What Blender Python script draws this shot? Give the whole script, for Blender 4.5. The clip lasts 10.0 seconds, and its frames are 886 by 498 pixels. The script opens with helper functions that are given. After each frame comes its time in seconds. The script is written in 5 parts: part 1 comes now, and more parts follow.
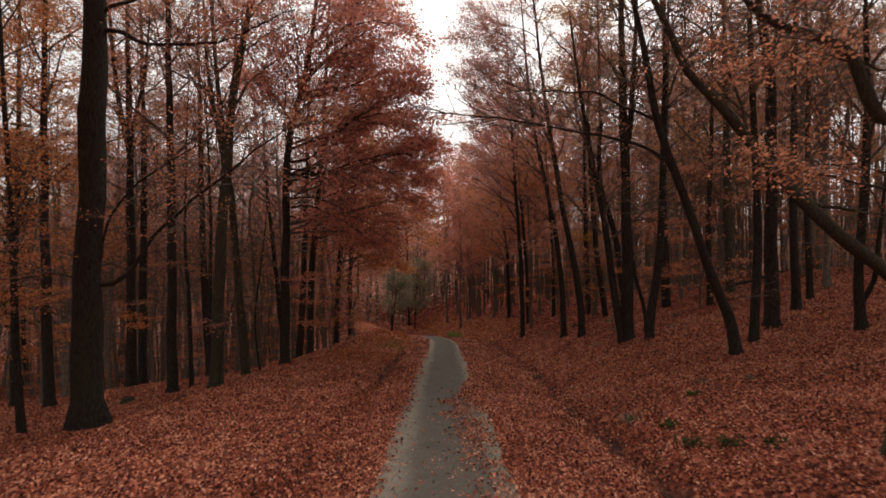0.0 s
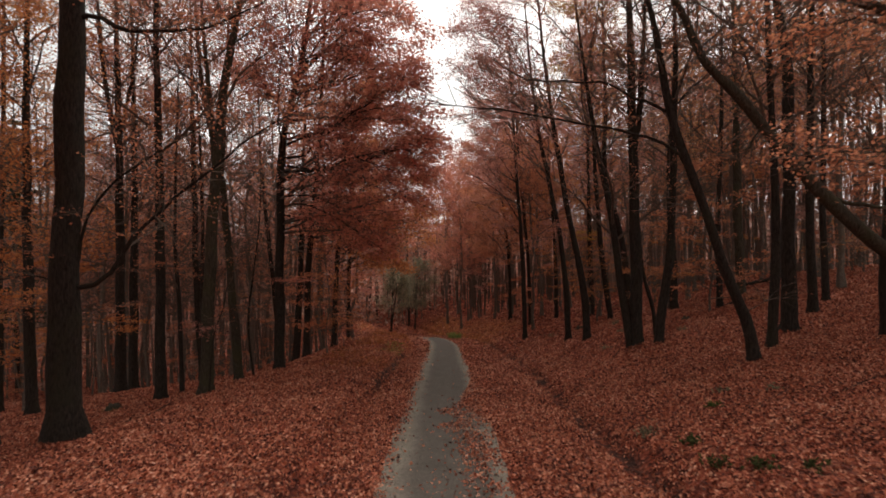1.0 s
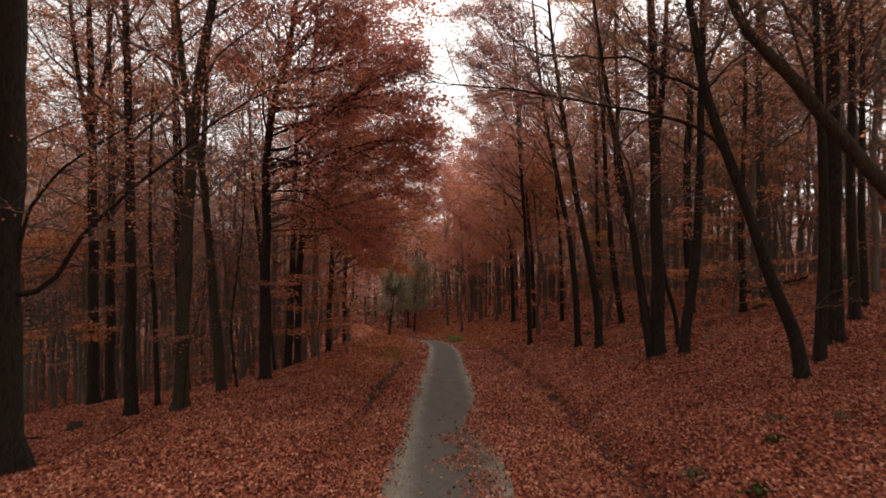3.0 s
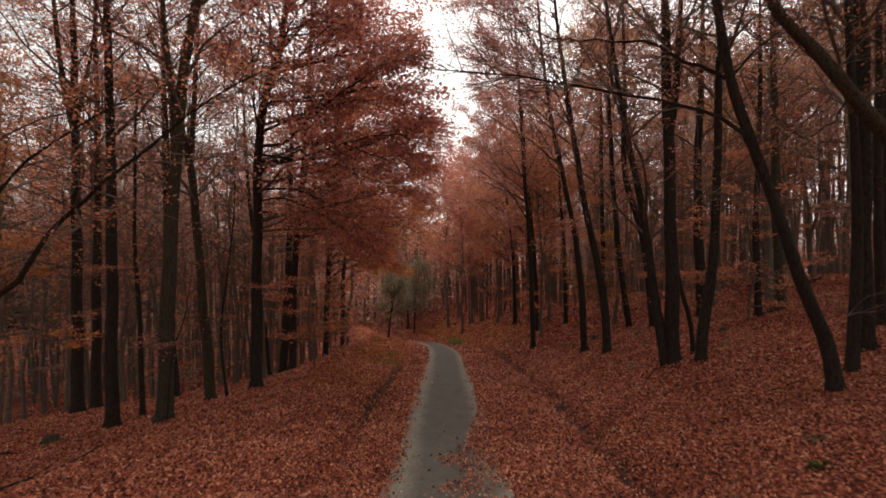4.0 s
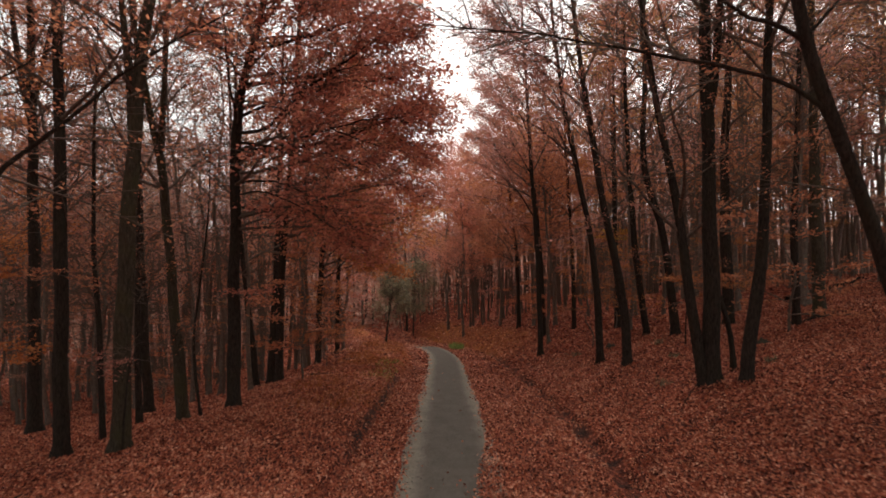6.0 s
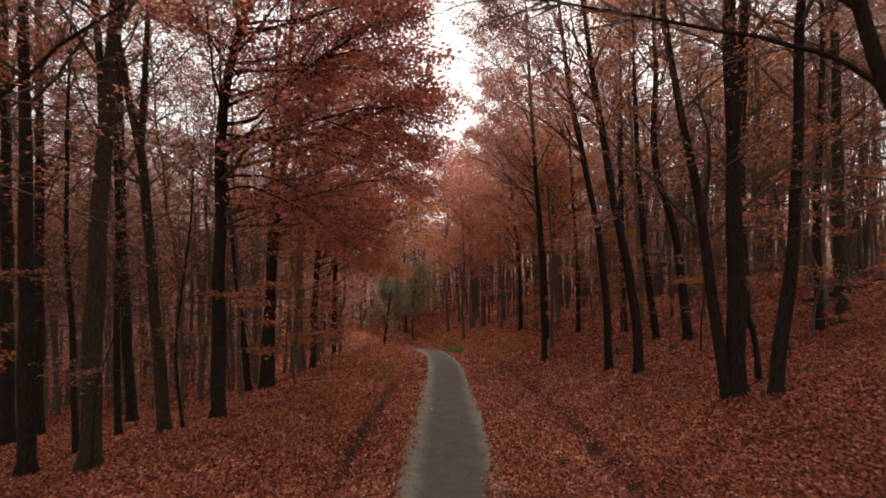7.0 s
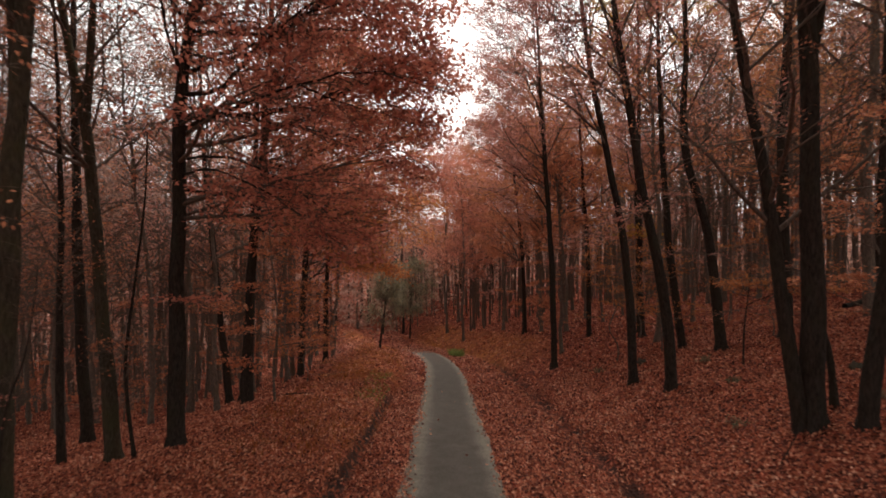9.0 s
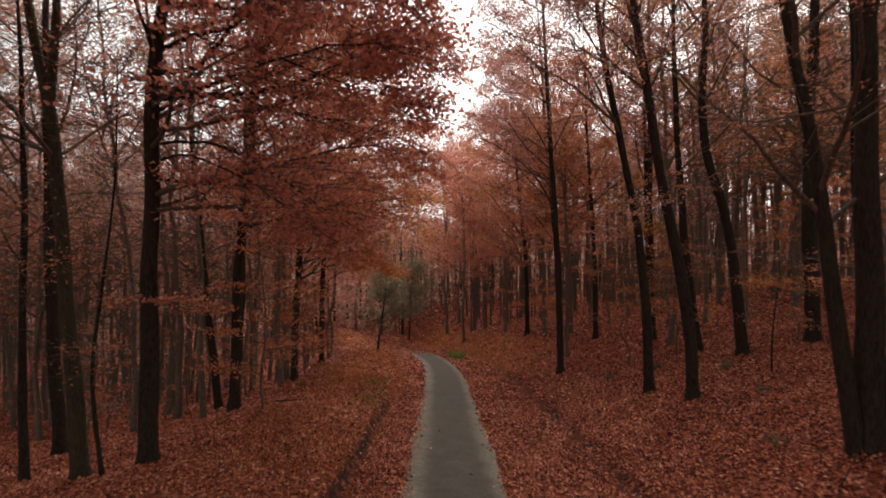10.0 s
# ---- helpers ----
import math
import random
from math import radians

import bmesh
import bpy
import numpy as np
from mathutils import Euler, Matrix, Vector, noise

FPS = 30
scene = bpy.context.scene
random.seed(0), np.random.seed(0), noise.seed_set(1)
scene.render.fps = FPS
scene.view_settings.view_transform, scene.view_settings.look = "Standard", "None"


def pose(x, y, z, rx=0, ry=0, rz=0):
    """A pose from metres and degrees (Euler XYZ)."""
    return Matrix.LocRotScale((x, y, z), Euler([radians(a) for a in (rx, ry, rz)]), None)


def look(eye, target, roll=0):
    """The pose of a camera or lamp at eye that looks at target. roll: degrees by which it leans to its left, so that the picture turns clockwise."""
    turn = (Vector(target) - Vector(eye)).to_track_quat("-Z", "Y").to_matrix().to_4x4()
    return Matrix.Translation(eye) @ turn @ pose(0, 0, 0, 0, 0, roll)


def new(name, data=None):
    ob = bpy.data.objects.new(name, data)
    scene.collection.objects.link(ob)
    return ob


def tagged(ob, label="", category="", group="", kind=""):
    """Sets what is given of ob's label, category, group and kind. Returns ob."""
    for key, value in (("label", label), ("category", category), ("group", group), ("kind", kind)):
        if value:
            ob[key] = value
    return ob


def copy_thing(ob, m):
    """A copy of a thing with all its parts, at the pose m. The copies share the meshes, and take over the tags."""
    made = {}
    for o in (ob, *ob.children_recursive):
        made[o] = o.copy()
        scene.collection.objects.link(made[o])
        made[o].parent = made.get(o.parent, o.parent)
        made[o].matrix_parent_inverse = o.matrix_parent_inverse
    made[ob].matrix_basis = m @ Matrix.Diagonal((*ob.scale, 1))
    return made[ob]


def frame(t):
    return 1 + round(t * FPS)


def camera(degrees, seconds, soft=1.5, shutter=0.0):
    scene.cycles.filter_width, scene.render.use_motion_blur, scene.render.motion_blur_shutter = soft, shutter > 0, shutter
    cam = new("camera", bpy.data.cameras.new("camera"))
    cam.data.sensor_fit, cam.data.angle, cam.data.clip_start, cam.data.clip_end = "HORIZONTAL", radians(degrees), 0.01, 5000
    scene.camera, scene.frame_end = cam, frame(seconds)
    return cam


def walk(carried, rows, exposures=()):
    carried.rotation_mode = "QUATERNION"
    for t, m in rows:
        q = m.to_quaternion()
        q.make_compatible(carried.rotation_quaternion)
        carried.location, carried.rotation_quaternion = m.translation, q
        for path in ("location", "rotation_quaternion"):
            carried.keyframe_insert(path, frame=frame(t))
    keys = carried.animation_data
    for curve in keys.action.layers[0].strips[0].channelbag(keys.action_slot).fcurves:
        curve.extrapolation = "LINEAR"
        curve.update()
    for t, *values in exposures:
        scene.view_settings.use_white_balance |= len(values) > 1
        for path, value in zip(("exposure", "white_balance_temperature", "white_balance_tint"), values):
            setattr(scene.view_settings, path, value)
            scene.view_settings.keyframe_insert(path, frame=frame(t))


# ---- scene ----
cam = camera(76.0, 10.0, soft=1.75, shutter=1.0)
METRES, EYE = 12.5, 3.6
ROWS = [
    (0.0, 0.0, 0.0, 0.0, 0.0, 0.01, 0.62),
    (0.5, 0.0003, 0.0376, -0.0003, 0.02, 0.01, 0.64),
    (1.0, 0.0, 0.0768, -0.0001, 0.03, -0.01, 0.66),
    (1.5, 0.0001, 0.1182, -0.0003, 0.04, 0.0, 0.66),
    (2.0, -0.0014, 0.1576, -0.0007, 0.01, 0.01, 0.63),
    (2.5, -0.0025, 0.2012, -0.0002, -0.0, -0.01, 0.64),
    (4.0, -0.0048, 0.3369, 0.0023, 0.01, 0.03, 0.66),
    (4.5, -0.0059, 0.3877, 0.003, 0.02, 0.03, 0.68),
    (5.0, -0.0082, 0.439, 0.0042, -0.0, 0.0, 0.67),
    (5.5, -0.0107, 0.4901, 0.0056, -0.04, -0.03, 0.64),
    (7.0, -0.0131, 0.6457, 0.0028, -0.09, 0.05, 0.53),
    (7.5, -0.0151, 0.7032, 0.0044, -0.14, -0.0, 0.48),
    (8.0, -0.0166, 0.7584, 0.0022, -0.17, -0.03, 0.46),
    (8.5, -0.0182, 0.8187, 0.0001, -0.21, -0.04, 0.4),
    (9.0, -0.0205, 0.8799, -0.0021, -0.26, -0.09, 0.35),
    (9.5, -0.022, 0.9418, -0.0071, -0.27, -0.06, 0.32),
    (10.0, -0.0237, 0.999, -0.0114, -0.3, -0.08, 0.29),
]
walk(cam, [(t, pose(METRES * x, METRES * y, EYE + METRES * z, 90 + pitch, roll, yaw)) for t, x, y, z, yaw, pitch, roll in ROWS],
     exposures=[(0.0, -0.15, 6720, 9), (5.0, 0.08, 6720, 8.5), (10.0, 0.19, 6700, 8)])

# ---- overcast sky and a broad, weak sun ----
SKY, SUN = 0.205, 1.75
SUN_ELEV, SUN_AZ = 52.0, 18.0
world = bpy.data.worlds.new("overcast_sky")
scene.world = world
world.use_nodes = True
wn, wl = world.node_tree.nodes, world.node_tree.links
sky = wn.new("ShaderNodeTexSky")
sky.sky_type, sky.sun_disc = "NISHITA", False
sky.sun_elevation, sky.sun_rotation = radians(SUN_ELEV), radians(SUN_AZ)
sky.dust_density, sky.air_density = 4.0, 1.0
cloud = wn.new("ShaderNodeHueSaturation")
cloud.inputs["Saturation"].default_value = 0.03
cloud.inputs["Value"].default_value = 1.0
wl.new(sky.outputs["Color"], cloud.inputs["Color"])
wl.new(cloud.outputs["Color"], wn["Background"].inputs["Color"])
wn["Background"].inputs["Strength"].default_value = SKY
sun = new("sun", bpy.data.lights.new("sun", "SUN"))
sun.data.energy, sun.data.angle, sun.data.color = SUN, radians(60), (1.0, 0.95, 0.88)
sun.matrix_world = look((0, 0, 60), (-60 * math.sin(radians(SUN_AZ)), -60 * math.cos(radians(SUN_AZ)), 60 - 60 * math.tan(radians(SUN_ELEV))))

# ---- materials ----


def material(name, roughness=0.8, specular=0.3):
    m = bpy.data.materials.new(name)
    m.use_nodes = True
    b = m.node_tree.nodes["Principled BSDF"]
    b.inputs["Roughness"].default_value = roughness
    b.inputs["Specular IOR Level"].default_value = specular
    return m, m.node_tree.nodes, m.node_tree.links, b


def ramp(nodes, stops):
    r = nodes.new("ShaderNodeValToRGB")
    e = r.color_ramp.elements
    while len(e) < len(stops):
        e.new(0.5)
    for el, (at, col) in zip(e, stops):
        el.position, el.color = at, (*col, 1)
    return r


def noise_node(nodes, links, vec, scale, detail=4.0, rough=0.55):
    n = nodes.new("ShaderNodeTexNoise")
    n.inputs["Scale"].default_value, n.inputs["Detail"].default_value, n.inputs["Roughness"].default_value = scale, detail, rough
    links.new(vec, n.inputs["Vector"])
    return n


def mixed(nodes, links, fac, a, b, mode="MIX"):
    m = nodes.new("ShaderNodeMix")
    m.data_type, m.blend_type = "RGBA", mode
    for sock, v in ((m.inputs[0], fac), (m.inputs[6], a), (m.inputs[7], b)):
        if isinstance(v, (int, float)):
            sock.default_value = v
        elif isinstance(v, tuple):
            sock.default_value = (*v, 1)
        else:
            links.new(v, sock)
    return m.outputs[2]


def sums(nodes, links, op, a, b=0.0, clamp=False):
    m = nodes.new("ShaderNodeMath")
    m.operation, m.use_clamp = op, clamp
    for sock, v in zip(m.inputs, (a, b)):
        if isinstance(v, (int, float)):
            sock.default_value = v
        else:
            links.new(v, sock)
    return m.outputs[0]


def span(nodes, links, v, lo, hi, soft):
    """1 where v lies between lo and hi, with soft edges."""
    up = nodes.new("ShaderNodeMapRange")
    up.interpolation_type = "SMOOTHSTEP"
    links.new(v, up.inputs[0])
    up.inputs[1].default_value, up.inputs[2].default_value = lo - soft, lo + soft
    dn = nodes.new("ShaderNodeMapRange")
    dn.interpolation_type = "SMOOTHSTEP"
    links.new(v, dn.inputs[0])
    dn.inputs[1].default_value, dn.inputs[2].default_value, dn.inputs[3].default_value, dn.inputs[4].default_value = hi - soft, hi + soft, 1, 0
    return sums(nodes, links, "MULTIPLY", up.outputs[0], dn.outputs[0])


def bumped(nodes, links, b, height, strength, distance):
    k = nodes.new("ShaderNodeBump")
    k.inputs["Strength"].default_value, k.inputs["Distance"].default_value = strength, distance
    links.new(height, k.inputs["Height"])
    links.new(k.outputs[0], b.inputs["Normal"])


def bark(name, dark, light, moss):
    m, n, l, b = material(name, 0.9, 0.05)
    geo = n.new("ShaderNodeNewGeometry")
    mp = n.new("ShaderNodeMapping")
    mp.inputs["Scale"].default_value = (1, 1, 0.22)
    l.new(geo.outputs["Position"], mp.inputs["Vector"])
    fine = noise_node(n, l, mp.outputs[0], 26, 6, 0.65)
    broad = noise_node(n, l, geo.outputs["Position"], 1.3, 4)
    r = ramp(n, ((0.3, dark), (0.72, light)))
    l.new(fine.outputs["Fac"], r.inputs[0])
    g = ramp(n, ((0.48, (0, 0, 0)), (0.68, (0.55, 0.55, 0.55))))
    l.new(broad.outputs["Fac"], g.inputs[0])
    l.new(mixed(n, l, g.outputs[0], r.outputs[0], moss), b.inputs["Base Color"])
    bumped(n, l, b, fine.outputs["Fac"], 0.7, 0.03)
    return m


def foliage(name, stops, through_it=0.68, gloss=0.3):
    m, n, l, b = material(name, 0.65, gloss * 0.35)
    geo = n.new("ShaderNodeNewGeometry")
    r = ramp(n, stops)
    broad = noise_node(n, l, geo.outputs["Position"], 0.7, 3)
    mixv = sums(n, l, "ADD", sums(n, l, "MULTIPLY", geo.outputs["Random Per Island"], 0.65), sums(n, l, "MULTIPLY", broad.outputs["Fac"], 0.38), True)
    l.new(mixv, r.inputs[0])
    l.new(r.outputs[0], b.inputs["Base Color"])
    t = n.new("ShaderNodeBsdfTranslucent")
    l.new(r.outputs[0], t.inputs["Color"])
    x = n.new("ShaderNodeMixShader")
    x.inputs[0].default_value = through_it
    l.new(b.outputs[0], x.inputs[1])
    l.new(t.outputs[0], x.inputs[2])
    l.new(x.outputs[0], n["Material Output"].inputs["Surface"])
    return m


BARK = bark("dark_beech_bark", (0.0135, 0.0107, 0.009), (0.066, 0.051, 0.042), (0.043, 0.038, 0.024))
BARK_GREEN = bark("algae_green_bark", (0.024, 0.02, 0.014), (0.105, 0.085, 0.062), (0.07, 0.065, 0.031))
# Haze over the farther trunks is put into this lighter bark colour.
BARK_HAZED = bark("hazed_grey_brown_trunk_bark", (0.06, 0.047, 0.038), (0.25, 0.198, 0.162), (0.13, 0.112, 0.075))
# Paler than the trunks: sky light on limbs and twigs is painted in.
BARK_SKYLIT_LIMB = bark("skylit_brown_limb_bark", (0.045, 0.033, 0.027), (0.19, 0.14, 0.112), (0.11, 0.09, 0.06))
BARK_SKYLIT = bark("skylit_grey_brown_branch_bark", (0.06, 0.044, 0.036), (0.21, 0.158, 0.128), (0.13, 0.105, 0.07))
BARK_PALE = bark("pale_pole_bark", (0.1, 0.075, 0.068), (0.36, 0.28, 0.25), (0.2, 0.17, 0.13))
RUST = foliage("rust_red_leaves", ((0.1, (0.21, 0.073, 0.045)), (0.45, (0.47, 0.174, 0.096)), (0.8, (0.62, 0.252, 0.134)), (1.0, (0.7, 0.37, 0.22))))
CRIMSON = foliage("crimson_leaves", ((0.1, (0.28, 0.088, 0.066)), (0.5, (0.58, 0.215, 0.15)), (0.85, (0.71, 0.285, 0.186)), (1.0, (0.77, 0.365, 0.24))))
ORANGE = foliage("orange_leaves", ((0.1, (0.24, 0.078, 0.034)), (0.5, (0.51, 0.18, 0.07)), (1.0, (0.67, 0.31, 0.12))))
YELLOW = foliage("yellow_leaves", ((0.1, (0.25, 0.12, 0.03)), (0.5, (0.5, 0.27, 0.05)), (1.0, (0.65, 0.45, 0.1))))
OLIVE = foliage("olive_leaves", ((0.1, (0.1, 0.088, 0.058)), (0.5, (0.23, 0.2, 0.13)), (1.0, (0.33, 0.28, 0.17))))
UMBER = foliage("withered_umber_leaves", ((0.1, (0.16, 0.088, 0.068)), (0.5, (0.37, 0.21, 0.162)), (1.0, (0.52, 0.33, 0.26))))
AMBER = foliage("amber_brown_leaves", ((0.1, (0.19, 0.076, 0.034)), (0.5, (0.47, 0.2, 0.088)), (1.0, (0.64, 0.36, 0.16))))
FRESH = foliage("fresh_green_grass", ((0.1, (0.09, 0.12, 0.035)), (0.6, (0.2, 0.25, 0.075)), (1.0, (0.32, 0.34, 0.12))))
BROWN = foliage("faded_brown_leaves", ((0.1, (0.14, 0.058, 0.038)), (0.5, (0.36, 0.15, 0.095)), (1.0, (0.54, 0.27, 0.17))))
MAUVE = foliage("faded_mauve_leaves", ((0.1, (0.25, 0.09, 0.075)), (0.5, (0.5, 0.2, 0.155)), (1.0, (0.66, 0.35, 0.275))))
NEEDLES = foliage("spruce_needles", ((0.1, (0.012, 0.02, 0.012)), (0.6, (0.04, 0.055, 0.028)), (1.0, (0.07, 0.08, 0.04))), 0.1)
MOSS = foliage("bright_green_moss", ((0.1, (0.03, 0.05, 0.012)), (0.6, (0.09, 0.13, 0.032)), (1.0, (0.16, 0.2, 0.06))))
HERB = foliage("green_herb_leaves", ((0.1, (0.035, 0.04, 0.016)), (0.6, (0.09, 0.1, 0.036)), (1.0, (0.16, 0.17, 0.065))))
GRASS = foliage("dry_grass", ((0.1, (0.12, 0.05, 0.02)), (0.5, (0.36, 0.12, 0.036)), (0.8, (0.36, 0.14, 0.046)), (1.0, (0.42, 0.22, 0.09))))
# Random leaf tones; end stops also paint glints and shadows between leaves.
LITTER = foliage("fallen_beech_leaves", ((0.14, (0.034, 0.0135, 0.0115)), (0.32, (0.143, 0.043, 0.03)), (0.5, (0.37, 0.107, 0.062)), (0.7, (0.55, 0.19, 0.107)), (0.85, (0.69, 0.335, 0.215)), (0.97, (0.8, 0.53, 0.42))), 0.12, 0.35)
SOIL, _n, _l, _b = material("dark_forest_soil", 0.95, 0.2)
_g = _n.new("ShaderNodeNewGeometry")
_f = noise_node(_n, _l, _g.outputs["Position"], 9, 6)
_r = ramp(_n, ((0.3, (0.015, 0.01, 0.008)), (0.7, (0.06, 0.042, 0.034))))
_l.new(_f.outputs["Fac"], _r.inputs[0])
_l.new(_r.outputs[0], _b.inputs["Base Color"])
bumped(_n, _l, _b, _f.outputs["Fac"], 0.8, 0.05)


def ground_material():
    m, n, l, b = material("leaf_strewn_forest_floor", 0.95, 0.02)
    uv = n.new("ShaderNodeUVMap")
    uv.uv_map = "lay"
    sep = n.new("ShaderNodeSeparateXYZ")
    l.new(uv.outputs[0], sep.inputs[0])
    geo = n.new("ShaderNodeNewGeometry")
    pos = geo.outputs["Position"]
    cell = n.new("ShaderNodeTexVoronoi")
    cell.inputs["Scale"].default_value = 11.0
    l.new(pos, cell.inputs["Vector"])
    sc = n.new("ShaderNodeSeparateColor")
    l.new(cell.outputs["Color"], sc.inputs[0])
    broad = noise_node(n, l, pos, 0.5, 5)
    v = sums(n, l, "ADD", sums(n, l, "MULTIPLY", sc.outputs[0], 0.6), sums(n, l, "MULTIPLY", broad.outputs["Fac"], 0.4))
    leaf = ramp(n, ((0.1, (0.025, 0.01, 0.008)), (0.4, (0.104, 0.03, 0.021)), (0.68, (0.26, 0.068, 0.04)), (0.95, (0.47, 0.158, 0.092))))
    l.new(v, leaf.inputs[0])
    patch = noise_node(n, l, pos, 1.6, 5)
    clear = ramp(n, ((0.42, (0, 0, 0)), (0.6, (1, 1, 1))))
    l.new(patch.outputs["Fac"], clear.inputs[0])
    u = sep.outputs[0]
    y = sep.outputs[1]
    verge = sums(n, l, "MULTIPLY", span(n, l, u, -6.5, -2.5, 0.8), span(n, l, y, 24, 90, 5))
    verge2 = sums(n, l, "MULTIPLY", span(n, l, u, 2.5, 7, 1.0), span(n, l, y, 48, 90, 8))
    verge = sums(n, l, "MAXIMUM", verge, verge2)
    verge = sums(n, l, "MULTIPLY", verge, sums(n, l, "ADD", sums(n, l, "MULTIPLY", clear.outputs[0], 0.6), 0.15))
    c = mixed(n, l, verge, leaf.outputs[0], (0.36, 0.13, 0.038))
    ditch = sums(n, l, "MULTIPLY", span(n, l, u, 3.16, 3.66, 0.12), span(n, l, y, 2, 52, 3))
    rut = sums(n, l, "MULTIPLY", span(n, l, u, -2.68, -2.4, 0.12), span(n, l, y, 20, 36, 2))
    rag = ramp(n, ((0.38, (0.15, 0.15, 0.15)), (0.52, (1.0, 1.0, 1.0))))
    l.new(noise_node(n, l, pos, 3.5, 5).outputs["Fac"], rag.inputs[0])
    rut = sums(n, l, "MULTIPLY", rut, rag.outputs[0])
    soil = sums(n, l, "MAXIMUM", rut, sums(n, l, "MULTIPLY", ditch, sums(n, l, "ADD", sums(n, l, "MULTIPLY", clear.outputs[0], 0.8), 0.15), True), True)
    c = mixed(n, l, soil, c, (0.04, 0.023, 0.019))
    l.new(c, b.inputs["Base Color"])
    h = sums(n, l, "ADD", cell.outputs["Distance"], sums(n, l, "MULTIPLY", patch.outputs["Fac"], 0.6))
    bumped(n, l, b, h, 0.9, 0.06)
    return m


def road_material():
    m, n, l, b = material("worn_gravel_and_asphalt", 0.9, 0.12)
    uv = n.new("ShaderNodeUVMap")
    uv.uv_map = "lay"
    sep = n.new("ShaderNodeSeparateXYZ")
    l.new(uv.outputs[0], sep.inputs[0])
    geo = n.new("ShaderNodeNewGeometry")
    pos = geo.outputs["Position"]
    wob = noise_node(n, l, pos, 0.9, 4)
    u = sums(n, l, "ADD", sep.outputs[0], sums(n, l, "MULTIPLY", sums(n, l, "SUBTRACT", wob.outputs["Fac"], 0.5), 0.3))
    y = sep.outputs[1]
    grit = noise_node(n, l, pos, 55, 5, 0.7)
    stone = n.new("ShaderNodeTexVoronoi")
    stone.inputs["Scale"].default_value = 38
    l.new(pos, stone.inputs["Vector"])
    sc = n.new("ShaderNodeSeparateColor")
    l.new(stone.outputs["Color"], sc.inputs[0])
    mixv = sums(n, l, "ADD", sums(n, l, "MULTIPLY", grit.outputs["Fac"], 0.6), sums(n, l, "MULTIPLY", sc.outputs[0], 0.4))
    tan = ramp(n, ((0.25, (0.118, 0.098, 0.078)), (0.75, (0.285, 0.243, 0.197))))
    l.new(mixv, tan.inputs[0])
    grey = ramp(n, ((0.2, (0.062, 0.051, 0.043)), (0.8, (0.132, 0.112, 0.093))))
    l.new(mixv, grey.inputs[0])
    middle = span(n, l, u, -0.74, 0.68, 0.22)
    c = mixed(n, l, middle, tan.outputs[0], grey.outputs[0])
    blot = noise_node(n, l, pos, 2.2, 5)
    br = ramp(n, ((0.3, (0.78, 0.765, 0.75)), (0.7, (1.0, 1.0, 1.0))))
    l.new(blot.outputs["Fac"], br.inputs[0])
    c = mixed(n, l, 1.0, c, br.outputs[0], "MULTIPLY")
    l.new(c, b.inputs["Base Color"])
    bumped(n, l, b, mixv, 0.6, 0.02)
    return m


# ---- the lie of the land ----


def bend(y):
    """The road's middle at y."""
    y = np.asarray(y, float)
    return 0.08 - 0.0030 * np.clip(y - 40, 0, 65) ** 2 - 0.39 * np.clip(y - 105, 0, 25)


def fall(y):
    """The road's height at y."""
    y = np.asarray(y, float)
    a = 0.9 - 0.1 * np.clip(y, -60, 80) - 0.0004 * np.clip(y - 20, 0, 60) ** 2
    return a - 0.05 * np.clip(y - 80, 0, 40)


# profile across the road, the rut on one side and the ditch on the other
U = np.array([-400, -120, -70, -40, -25, -15.4, -11, -9, -7.4, -6, -4, -2.85, -2.62, -2.45, -2.2, -1.6, -1.1, 1.1, 1.6, 2.7, 3.2, 3.5, 3.72, 3.95, 5.5, 7.3, 10, 14, 20, 30, 60, 400])
RISE = np.array([30, 6, -5, -4.5, -2.6, -1.05, -0.68, -0.45, 0.1, 0.25, 0.33, 0.3, 0.12, -0.2, -0.09, 0.0, 0, 0, 0.02, -0.06, -0.24, -0.3, -0.08, 0.08, 0.7, 1.28, 1.9, 2.5, 3.2, 4.2, 6, 8])


def lay(x, y):
    """How far beside the road a place lies; the ditch draws away from the road a little as it goes."""
    u = np.asarray(x, float) - bend(y)
    return u - np.interp(u, [1.6, 2.8, 6.5, 9.0], [0, 1, 1, 0]) * np.interp(y, [15, 27], [0, 0.36])


